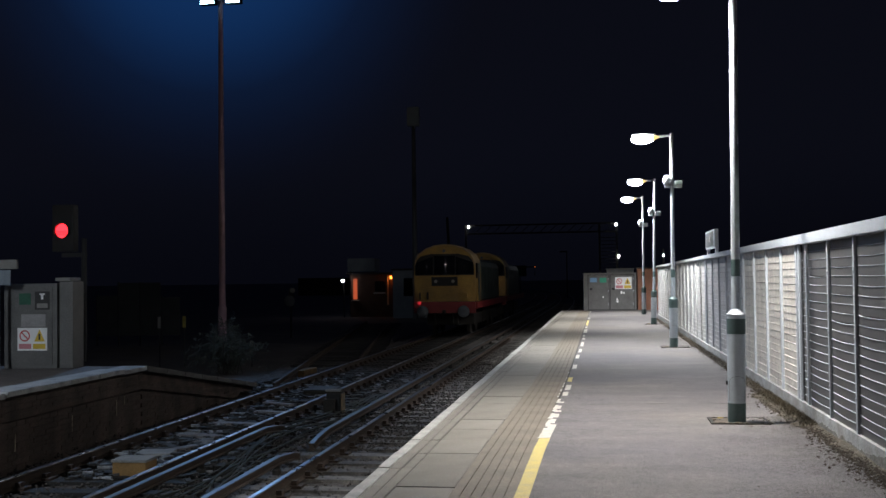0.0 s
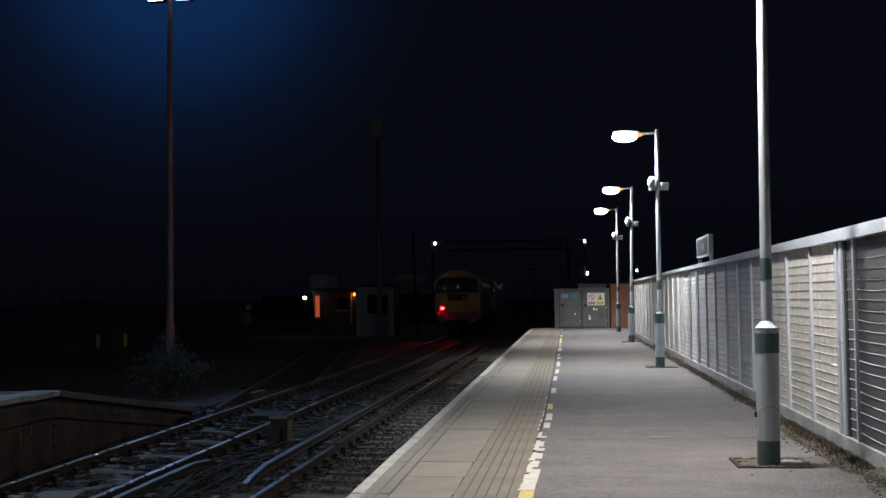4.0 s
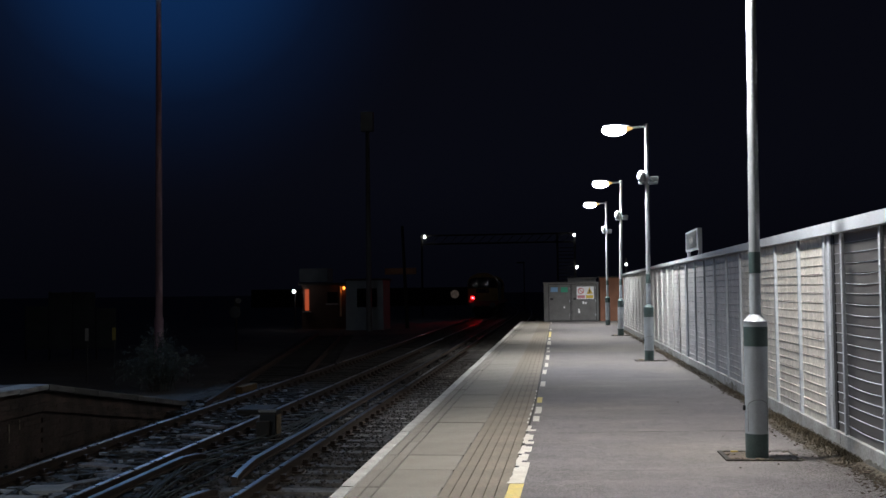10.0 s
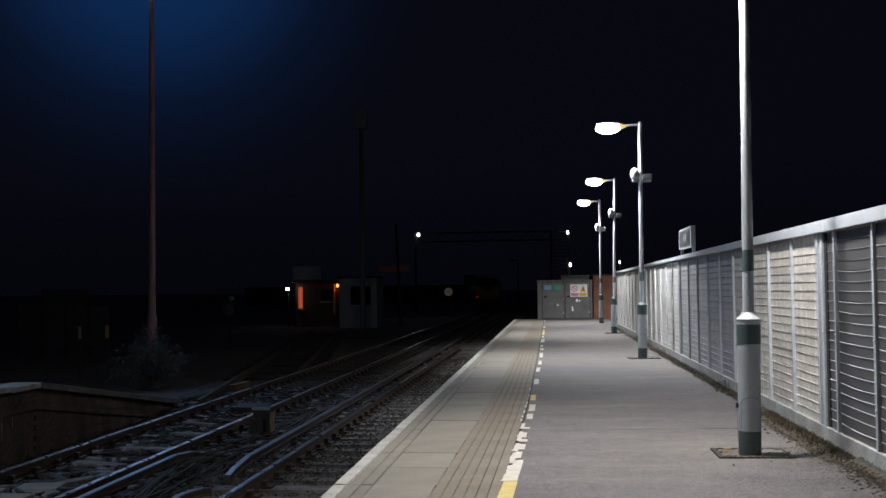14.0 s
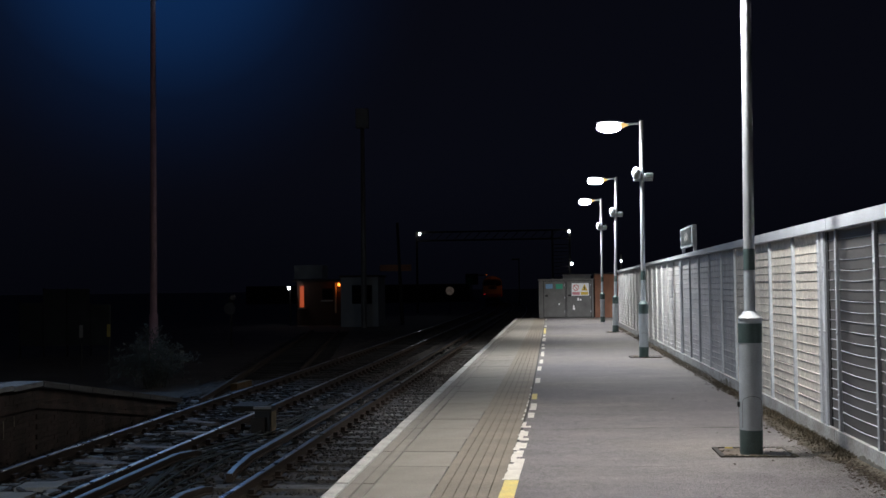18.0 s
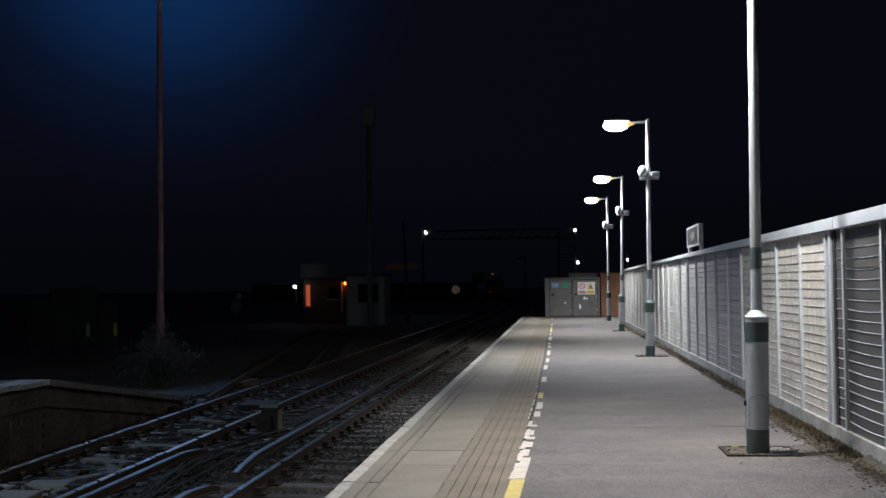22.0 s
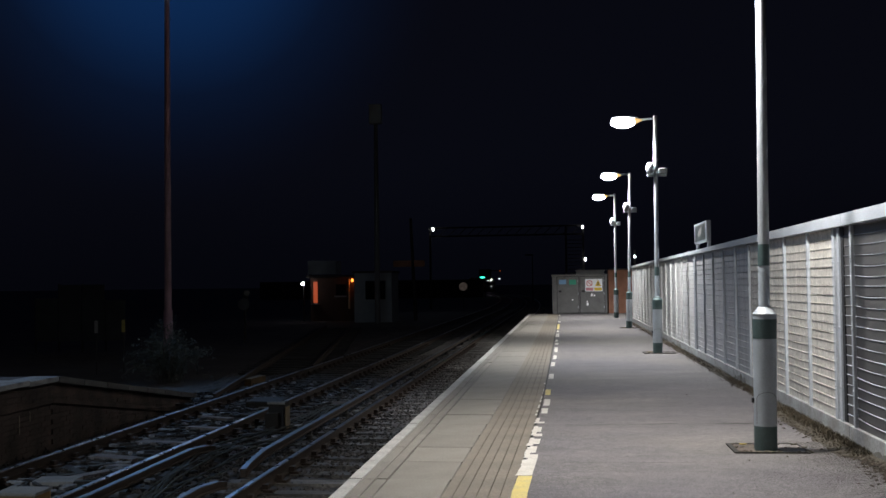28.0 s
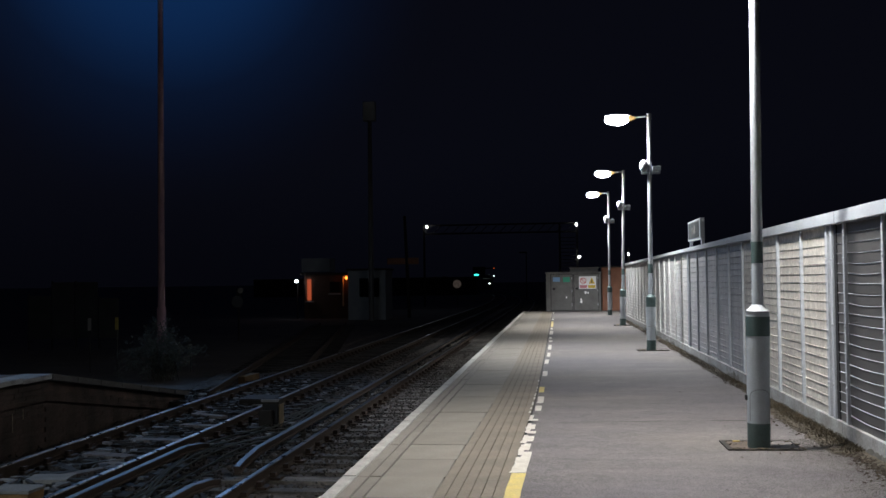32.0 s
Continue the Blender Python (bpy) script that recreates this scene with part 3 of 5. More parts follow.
PITCH = 0.72


def strip_shift(y):
    """The grooved paving wanders a little along the platform."""
    return float(np.interp(y, (0, 6.7, 11.6, 15, 40), (-0.10, -0.07, 0.005, 0.024, 0.07)))


def line_shift(y):
    """So does the painted line beside it."""
    return float(np.interp(y, (0, 6.8, 8.6, 12.5, 19, 29, 47), (-0.12, -0.088, -0.043, 0.010, 0.037, 0.052, 0.06)))


def asphalt_top():
    bm = B()
    xs = [-0.27] + [-0.155 + 0.115 * i for i in range(28)]
    ys = [NEAR_END + 0.25 * i for i in range(int((FAR_END - NEAR_END) / 0.25) + 1)]
    grid = [[bm.verts.new((x if i else -0.255 + strip_shift(y), y, 0.006 * noise.noise((x * 1.1, y * 0.6, 0)))) for i, x in enumerate(xs)] for y in ys]
    for a, b in zip(grid, grid[1:]):
        for i in range(len(xs) - 1):
            bm.faces.new((a[i], a[i + 1], b[i + 1], b[i]))
    return bm


pavement = part("pavement", asphalt_top(), ASPHALT)
tagged(pavement, "worn grey asphalt surface of the station platform", "platform", kind="structure")
bm = B()
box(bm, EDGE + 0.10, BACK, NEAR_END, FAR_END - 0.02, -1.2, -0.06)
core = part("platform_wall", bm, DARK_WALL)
tagged(core, "dark sooty brick side of the platform", "platform wall", kind="structure")

def slab_mesh(name, x0, x1, z0, z1, material, gap=0.006):
    return mesh_of(name, box(B(), x0, x1, gap, PITCH - gap, z0, z1, 0.004), material)


def tactile_mesh():
    bm = B()
    box(bm, -0.725, -0.275, 0.0, PITCH, -0.06, -0.004)
    for f in bm.faces:
        f.material_index = 1
    n = len(bm.faces)
    w = 0.45 / 6
    for i in range(6):
        x = -0.725 + i * w
        box(bm, x + 0.004, x + w - 0.004, 0.0, PITCH, -0.02, 0.004)
        if i:
            for j in range(20):
                box(bm, x - 0.0038, x + 0.0038, 0.018 + 0.036 * j - 0.007, 0.018 + 0.036 * j + 0.007, -0.02, 0.0005)
    return mesh_of("tactile_tile", bm, [TACTILE, GROOVE])


NOSE = slab_mesh("coping_stone", EDGE, -1.417, -0.22, 0.004, NOSE_PAINT, 0.003)
STRIP1 = slab_mesh("edge_strip", -1.408, -1.328, -0.06, 0.0, SLAB, 0.002)
STRIP2 = slab_mesh("edge_strip", -1.316, -1.239, -0.06, 0.0, SLAB, 0.002)
TILE = tactile_mesh()
y = 7.97 - 21 * PITCH
while y < FAR_END - PITCH:
    shift, turn = strip_shift(y), math.degrees(math.atan((strip_shift(y + PITCH) - strip_shift(y)) / PITCH))
    open_joint = any(abs(y - j) < 0.1 for j in (7.97, 10.13, 10.85)) or random.random() < 0.15
    paver = slab_mesh("slab", -1.227, -0.7262 + shift, -0.06, 0.0, SLAB, 0.004 if open_joint else 0.0012)
    for me in (NOSE, STRIP1, STRIP2, paver, TILE):
        ob = new(me.name.split(".")[0], me)
        ob.parent = pavement
        lift = random.uniform(-0.0015, 0.0015)
        if me is TILE:
            ob.matrix_basis = pose(shift, y, 0, 0, 0, -turn)
        else:
            ob.matrix_basis = pose(0, y, lift, random.uniform(-0.12, 0.12), random.uniform(-0.15, 0.15), 0)
    y += PITCH
part("joint_bed", box(B(), EDGE + 0.02, -0.16, NEAR_END, FAR_END, -0.065, -0.014), JOINT, pavement)


def ragged(bm, x0, x1, y0, y1, z, rng, wear, shift=lambda y: 0.0):
    """A worn patch of paint with a broken outline and a little thickness."""
    n = max(4, int((y1 - y0) / 0.035))
    left, right, a, b = [], [], rng.uniform(0, wear), rng.uniform(0, wear * 0.5)
    for i in range(n + 1):
        a = 0.7 * a + 0.3 * rng.uniform(0, wear * 1.2)
        b = 0.8 * b + 0.2 * rng.uniform(0, wear * 0.7)
        y = y0 + (y1 - y0) * (i + (rng.uniform(-0.3, 0.3) if 0 < i < n else 0)) / n
        left.append((x0 + a * (x1 - x0) + shift(y), y))
        right.append((x1 - b * (x1 - x0) + shift(y), y))
    top = []
    for (ax, ay), (bx, by) in zip(left, right):
        top.append((bm.verts.new((ax, ay, z)), bm.verts.new((bx, by, z))))
    for a, b in zip(top, top[1:]):
        bm.faces.new((a[0], a[1], b[1], b[0]))


rng = random.Random(3)
bm = B()
ragged(bm, -0.262, -0.155, NEAR_END, 7.35, 0.012, rng, 0.06, line_shift)
part("yellow_line", bm, YELLOW_PAINT, pavement, "worn yellow safety line")
PATCHES = ((7.37, 8.27), (8.35, 8.68), (8.80, 9.10), (9.25, 9.40), (9.52, 9.83), (10.1, 10.22), (10.86, 11.3), (11.55, 12.2), (12.65, 13.3), (14.8, 15.6), (17.0, 17.9), (18.6, 19.6), (20.5, 22.0), (23.0, 23.6), (24.2, 25.0), (26.2, 28.0), (28.9, 29.8), (30.6, 34.6), (36.0, 37.0), (43.2, 44.9))
for y0, y1 in PATCHES:
    bm = B()
    ragged(bm, -0.262 + rng.uniform(0, 0.025), -0.162 + rng.uniform(-0.02, 0.012), y0, y1, 0.012, rng, 0.22, line_shift)
    yellowish = 12.5 < y0 < 13 or 30 < y0 < 35
    part("paint_patch", bm, YELLOW_PAINT if yellowish else WHITE_PAINT, pavement, "worn patch of the painted safety line")
for y0, y1 in ((7.36, 8.02), (8.1, 8.62), (8.7, 9.15), (9.3, 9.9), (10.1, 10.5)):
    bm = B()
    ragged(bm, -0.290, -0.215, y0, y1, 0.0125, rng, 0.5, line_shift)
    part("paint_patch", bm, WHITE_PAINT, pavement)
y = 10.7
while y < 14:
    length = rng.uniform(0.06, 0.3)
    bm = B()
    ragged(bm, -0.290, -0.264, y, y + length, 0.0125, rng, 0.5, line_shift)
    part("paint_patch", bm, WHITE_PAINT, pavement)
    y += length + rng.uniform(0.05, 0.4)

# cracks and repairs in the asphalt; the last paints the near column's shadow
for x0, y0, x1, y1, thick in ((0.0, 10.0, 2.2, 10.2, 1.3), (-0.1, 7.9, 1.0, 7.95, 0.6), (0.55, 5.6, 0.57, 6.6, 0.25), (0.3, 16.9, 2.2, 17.1, 1.0), (0.9, 10.1, 2.25, 10.17, 1.0), (1.87, 8.46, 2.29, 8.62, 1.8)):
    bm = B()
    steps = 40
    prev = None
    for i in range(steps + 1):
        f = i / steps
        px, py = x0 + (x1 - x0) * f, y0 + (y1 - y0) * f
        j = 0.03 * noise.noise((px * 5, py * 5, 7))
        w = thick * (0.003 + 0.014 * max(0.0, noise.noise((px * 3, py * 3, 2)) + 0.25))
        if abs(x1 - x0) > abs(y1 - y0):
            pair = (bm.verts.new((px, py + j - w, 0.0095)), bm.verts.new((px, py + j + w, 0.0095)))
        else:
            pair = (bm.verts.new((px + j - w, py, 0.0095)), bm.verts.new((px + j + w, py, 0.0095)))
        if prev:
            bm.faces.new((prev[0], prev[1], pair[1], pair[0]))
        prev = pair
    part("crack", bm, JOINT, pavement, "dirt-filled cracks, and the lamp column's shadow painted as a line")


# ---------------- lamp columns ----------------
def lamp_column(k=1.0):
    """k: how tall the thick base is, of the nearest column's."""
    t = thing("lamp_column", "white-painted platform lamp column with dark green bands and a lit head", "lamp post", group="platform lamp columns")
    bands = [(0.0, 0.2, "foot_band", POST_GREEN), (0.2, 0.89 * k, "base", POST_GREY), (0.89 * k, 1.045 * k, "base_band", POST_GREEN), (1.045 * k, 1.08 * k, "base_rim", POST_GREY if k == 1 else POST_GREEN)]
    for z0, z1, name, m in bands:
        part(name, lathe(B(), [(0.0865 + 0.005 * z + (0.0015 if m is POST_GREEN else 0), z) for z in (z0, z1)]), m, t, "dark green painted band" if m is POST_GREEN else "", True)
    part("cap", lathe(B(), [(0.094, 1.08 * k), (0.094, 1.08 * k + 0.008), (0.075, 1.08 * k + 0.025), (0.046, 1.08 * k + 0.06)]), POST_WHITE if k == 1 else POST_GREEN, t, "", True)
    part("shaft", lathe(B(), [(0.0445, 1.08 * k + 0.05), (0.044, 1.47)]), POST_GREY, t, "", True)
    part("shaft_band", lathe(B(), [(0.0458, 1.47), (0.0458, 1.64)]), POST_GREEN, t, "dark green painted band", True)
    part("upper_shaft", lathe(B(), [(0.0435, 1.64), (0.0408, 2.6), (0.0408, 4.40), (0.0408, 4.52)]), POST_WHITE, t, "", True)
    door = B()
    for i in range(13):
        a = math.pi * i / 12
        p = (0.074 * math.cos(a), 0.42 + 0.05 * math.sin(a))
        if i:
            qx, qz = last
            f0, f1 = math.asin(max(-1, min(1, qx / 0.088))), math.asin(max(-1, min(1, p[0] / 0.088)))
            rod(door, (0.0875 * math.sin(f0), -0.0875 * math.cos(f0), qz), (0.0875 * math.sin(f1), -0.0875 * math.cos(f1), p[1]), 0.0025, None, 6)
        last = p
    for sx in (-1, 1):
        f0 = math.asin(0.074 / 0.088) * sx
        rod(door, (0.0875 * math.sin(f0), -0.0875 * math.cos(f0), 0.22), (0.0875 * math.sin(f0), -0.0875 * math.cos(f0), 0.42), 0.0025, None, 6)
    part("access_door", door, CABINET, t, "thin outline of an access door")
    part("padlock", box(B(), -0.105, -0.085, -0.015, 0.015, 0.38, 0.42, 0.004), BLACK_STEEL, t)
    part("arm", rod(B(), (0, 0, 4.47), (-0.34, 0, 4.455), 0.022), POST_GREY, t)
    hd = part("lamp_head", ball(B(), (-0.58, 0, LAMP_Z + 0.075), 0.26, 0.11, 0.04, 18), POST_GREY, t, "grey lamp housing", True)
    part("neck", rod(B(), (-0.40, 0, LAMP_Z + 0.01), (-0.26, 0, LAMP_Z + 0.03), 0.06, 0.022), AMBER_GLOW, hd, "glowing amber lamp neck")
    part("diffuser", ball(B(), (-0.61, 0, LAMP_Z - 0.01), 0.235, 0.15, 0.105, 18), LAMP_GLOW, hd, "brightly lit glass bowl", True)
    return t


def column_fittings(t):
    part("bracket", box(B(), -0.16, 0.2, -0.03, 0.03, 3.36, 3.41, 0.01), POST_GREY, t)
    part("loudspeaker", ball(B(), (-0.11, -0.05, 3.51), 0.085, 0.085, 0.12, 16), POST_WHITE, t, "white round loudspeaker", True)
    part("camera_box", box(B(), 0.05, 0.2, -0.14, 0.06, 3.41, 3.50, 0.012), POST_GREY, t, "small grey camera housing")


first = lamp_column()
first.matrix_basis = pose(COLUMNS[0][0], COLUMNS[0][1], 0, 0, 0.62, 0)
second = lamp_column(0.935)
second.matrix_basis = pose(COLUMNS[1][0], COLUMNS[1][1], 0, 0, 0.45)
column_fittings(second)
tagged(second, "white-painted lamp column with green bands, loudspeaker and camera")
for (cx, cy), lean, tall in zip(COLUMNS[2:], (1.25, 0.2), (1.02, 1.052)):
    copy_thing(second, pose(cx, cy, 0, 0, lean) @ Matrix.Diagonal((1, 1, tall, 1)))

o_lamp = copy_thing(second, pose(OTHER_LAMP[0], OTHER_LAMP[1], 0, 0, 0, 180))
o_lamp["label"] = "white-painted lamp column with green bands on the opposite platform"

RUSTY_FRAME = mat("rusty_frame", (0.040, 0.034, 0.029), 0.9, 0, 0.5, 12, 60, 0.3)
DUSTY = mat("dusty_cover", (0.150, 0.118, 0.090), 0.92, 0, 0.4, 7, 60, 0.4, (0.085, 0.066, 0.050), 0.8)
LICHEN = mat("yellow_lichen", (0.42, 0.31, 0.07), 0.9, 0, 0.4, 20, 60, 0.2)
rng = random.Random(23)
for cx, cy in COLUMNS[:3]:
    t = thing("pit_cover", "rusty square frame with a dusty cover round a lamp foot", "cover", (cx, cy, 0))
    for x0, x1, y0, y1, lab in ((-0.262, -0.222, -0.145, 0.32, "wide worn steel edge"), (-0.2215, 0.315, -0.145, -0.127, ""), (-0.2215, 0.315, 0.305, 0.32, ""), (0.296, 0.315, -0.1265, 0.3045, "")):
        part("frame_bar", box(B(), x0, x1, y0, y1, -0.02, 0.0125, 0.002), RUSTY_FRAME, t, lab)
    part("plate", box(B(), -0.221, 0.0, -0.1265, 0.3045, -0.02, 0.0075, 0.002), DUSTY, t)
    part("plate", box(B(), 0.002, 0.2955, -0.1265, 0.3045, -0.02, 0.0095, 0.002), ASPHALT, t)
    part("lichen", box(B(), -0.16, -0.10, 0.27, 0.30, 0.0, 0.016, 0.004), LICHEN, t, "yellow crust on the frame")
    bm = B()
    for i in range(46):
        a, d = rng.uniform(-0.24, 0.34), rng.gauss(0, 0.02) + rng.choice((-0.13, -0.11, 0.29, 0.12))
        r = rng.uniform(0.006, 0.016) * (1.4 if i % 9 == 0 else 1)
        ball(bm, (a, d, 0.012), r * 1.3, r, r * 0.5, 6)
    part("rubble", bm, DIRT, t, "dark crumbs of earth on the cover")["kind"] = "stuff"

# ---------------- the louvred fence ----------------
FX = 2.33
FENCE_TOP = 1.89
fence = thing("fence", "pale grey steel fence with horizontal louvre slats along the platform", "fence")
POSTS = [-6.28 + 1.0 * i for i in range(15)] + [8.73] + [9.20] + [10.25 + 1.055 * i for i in range(8)] + [18.80 + 1.04 * i for i in range(17)]


def fence_post(w, material=None):
    bm = B()
    box(bm, -0.028, 0.0, -w / 2, w / 2, 0.14, 1.80, 0.004)
    for z in (0.45, 0.95, 1.5):
        rod(bm, (-0.034, 0, z), (-0.024, 0, z), 0.012, None, 8)
    return mesh_of("post", bm, material or FENCE_POST)


THIN, WIDE, SLIM = fence_post(0.05), fence_post(0.075), fence_post(0.032, SLAT_WHITE)
for y in POSTS:
    for dy, me in (((-0.085, WIDE), (0.075, WIDE)) if abs(y - 9.20) < 0.01 or abs(y - 18.80) < 0.01 else ((0, THIN if y < 19 else SLIM),)):
        ob = new("post", me)
        ob.parent = fence
        ob.matrix_basis = pose(FX, y + dy, 0)
for y0, y1, low0, low1 in ((-7, 8.85, 1.79, 1.79), (8.86, 18.85, 1.79, 1.828), (18.86, 36.05, 1.828, 1.828)):
    bm = box(B(), FX - 0.062, FX + 0.06, y0, y1, 1.79, FENCE_TOP, 0.006)
    for v in bm.verts:
        if v.co.z < 1.82:
            v.co.z += (low0 if v.co.y < (y0 + y1) / 2 else low1) - 1.79
    part("top_rail", bm, FENCE_STEEL, fence, "wide pale capping rail")
    part("head_rail", box(B(), FX + 0.005, FX + 0.04, y0, y1, 1.78, 1.8245), FENCE_POST, fence)
    part("gravel_board", box(B(), FX - 0.036, FX + 0.05, y0, y1, -0.05, 0.165, 0.004), SKIRT, fence, "stained grey board along the foot")

NSLAT, Z0, SP = 20, 0.165, 0.0815


def slat_mesh(length, bow):
    """A louvre blade: a sheet with a lip along its top that catches the light."""
    bm = B()
    prof = [(0.0, 0.0), (-0.003, SP - 0.012), (-0.0095, SP - 0.0064), (-0.0095, SP - 0.003), (0.004, SP - 0.002), (0.010, 0.0)]
    rings = []
    for i in range(6):
        f = i / 5
        dz = bow * math.sin(math.pi * f)
        rings.append([bm.verts.new((px, f * length, pz + dz)) for px, pz in prof])
    n = len(prof)
    for a, b in zip(rings, rings[1:]):
        for j in range(n):
            f = bm.faces.new((a[j], a[(j + 1) % n], b[(j + 1) % n], b[j]))
            # lip faces take the second colour; near bays paint their lit line with it
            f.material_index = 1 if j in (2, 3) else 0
    bm.faces.new(rings[0])
    bm.faces.new(rings[-1])
    bmesh.ops.recalc_face_normals(bm, faces=bm.faces[:])
    return bm


SLATS = {}
rest = []
for a, b in zip(POSTS, POSTS[1:]):
    for i in range(NSLAT):
        if 5.5 < a < 20.5:
            # near bays: darker sheet, with the light along the lip painted paler
            key = (round(b - a, 1), random.randrange(5) if a < 9.15 else random.randrange(2) + (5 if a < 12.9 else 7 if a < 18.75 else 9))
            if key not in SLATS:
                SLATS[key] = mesh_of("slat", slat_mesh(b - a + 0.04, (b - a) ** 2 * random.uniform(-0.016, -0.002) if key[1] < 5 else random.uniform(-0.003, 0.002)), [DARK_SHEET, FENCE_POST] if key[1] < 5 else [SLAT, SLAT] if key[1] < 7 else [SLAT_SHADED, SLAT_SHADED] if key[1] < 9 else [SLAT_WHITE, SLAT_WHITE])
            ob = new("slat", SLATS[key])
            ob.parent = fence
            ob.matrix_basis = pose(FX, a - 0.02, Z0 + i * SP + random.uniform(-0.0015, 0.0015))
        else:
            rest.append((a, b, i))
verts, faces = [], []
for a, b, i in rest:
    k = len(verts)
    z = Z0 + i * SP
    for y in (a - 0.02, b + 0.02):
        verts += [(FX, y, z), (FX - 0.008, y, z + SP - 0.011), (FX - 0.010, y, z + SP - 0.009), (FX - 0.010, y, z + SP - 0.003), (FX + 0.006, y, z + SP - 0.002)]
    faces += [(k + j, k + j + 1, k + j + 6, k + j + 5) for j in range(4)]
me = bpy.data.meshes.new("far_slats")
me.from_pydata(verts, [], faces)
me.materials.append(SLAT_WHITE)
me.materials.append(DARK_SHEET)
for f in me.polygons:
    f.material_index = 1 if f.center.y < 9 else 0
ob = new("far_slats", me)
ob.parent = fence
ob["kind"] = "stuff"
# black strip paints the shade in the gap by the double post
part("post_gap", box(B(), FX - 0.012, FX - 0.002, 9.00, 9.075, 0.17, 1.79), BLACK_STEEL, fence, "black strip painting the shade of the gap beside the post")
# added dark sheet stands in for the shade between the slats
part("backing", box(B(), FX + 0.012, FX + 0.03, -7, 36.05, 0.1, 1.8), DARK_WALL, fence, "dark sheet that paints the shade between the slats")


def damp_stain():
    """Grime and moss that climb the gravel board from the ground."""
    bm = B()
    rows, n = [], 620
    for i in range(n + 1):
        y = 5.0 + 26.0 * i / n
        h = 0.02 + 0.13 * max(0.0, 0.30 + 0.75 * noise.noise((y * 1.1, 5, 1)) + 0.35 * noise.noise((y * 7, 2, 1)) + 0.22 * noise.noise((y * 23, 2, 4)))
        rows.append((bm.verts.new((FX - 0.0388, y, -0.01)), bm.verts.new((FX - 0.0388, y, min(0.14, h))), bm.verts.new((FX - 0.0366, y, min(0.142, h) + 0.002))))
    for a, b in zip(rows, rows[1:]):
        for k in range(2):
            bm.faces.new((a[k], b[k], b[k + 1], a[k + 1]))
    return bm


part("damp_stain", damp_stain(), mat("damp_moss_stain", (0.115, 0.105, 0.085), 0.95, 0, 0.5, 9, 50, 0.3, (0.21, 0.205, 0.19), 0.8), fence, "dark damp stain along the gravel board")


def dirt_strip():
    bm = B()
    rows, n = [], 360
    for i in range(n + 1):
        y = 4 + 31 * i / n
        heap = 0.5 + 0.5 * noise.noise((y * 0.8, 0, 3)) + 0.25 * noise.noise((y * 4, 2, 3))
        w = 0.07 + 0.26 * max(0.0, heap) * (0.3 if y < 8.3 else 1.1 if y < 11.3 else 0.28)
        rows.append([bm.verts.new((FX - 0.038 - w * f, y, 0.012 + 0.05 * (1 - f) ** 2 * max(0.2, heap) + 0.012 * noise.noise((y * 9, f * 4, 1)))) for f in (0, 0.25, 0.5, 0.75, 1.0)])
        rows[-1][-1].co.z = 0.002
    for a, b in zip(rows, rows[1:]):
        for k in range(4):
            bm.faces.new((a[k], b[k], b[k + 1], a[k + 1]))
    return bm


tagged(part("dirt_strip", dirt_strip(), DIRT), "brown dirt and moss heaped along the fence foot", "dirt", kind="stuff")


def litter():
    """Leaf litter and grit gathered along the fence foot."""
    verts, faces = [], []
    rng = random.Random(9)
    for i in range(10000):
        y = 5 + 31 * rng.random() ** 1.3
        heap = 0.5 + 0.5 * noise.noise((y * 0.9, 0, 3))
        x = FX - 0.035 - abs(rng.gauss(0, (0.05 + 0.11 * heap) * (1.0 if y < 11.5 else 0.55)))
        s = rng.uniform(0.006, 0.02)
        if rng.random() < 0.003:
            x -= rng.random() * 1.2
            s *= 0.8
        c = Vector((x, y, 0.008 + max(0, 0.05 * heap * (1 - (FX - x) / 0.25)) * rng.random()))
        k = len(verts)
        ax = rng.random() * 6.3
        for j in range(4):
            a = ax + j * 1.57
            verts.append(c + Vector((math.cos(a) * s, math.sin(a) * s * 0.7, rng.uniform(-0.3, 0.5) * s)))
        verts.append(c + Vector((0, 0, s * 0.6)))
        faces += [(k, k + 1, k + 4), (k + 1, k + 2, k + 4), (k + 2, k + 3, k + 4), (k + 3, k, k + 4)]
    me = bpy.data.meshes.new("leaf_litter")
    me.from_pydata(verts, [], faces)
    me.materials.append(LITTER)
    return new("leaf_litter", me)


tagged(litter(), "dry brown leaves and grit along the fence foot", "litter", kind="stuff")



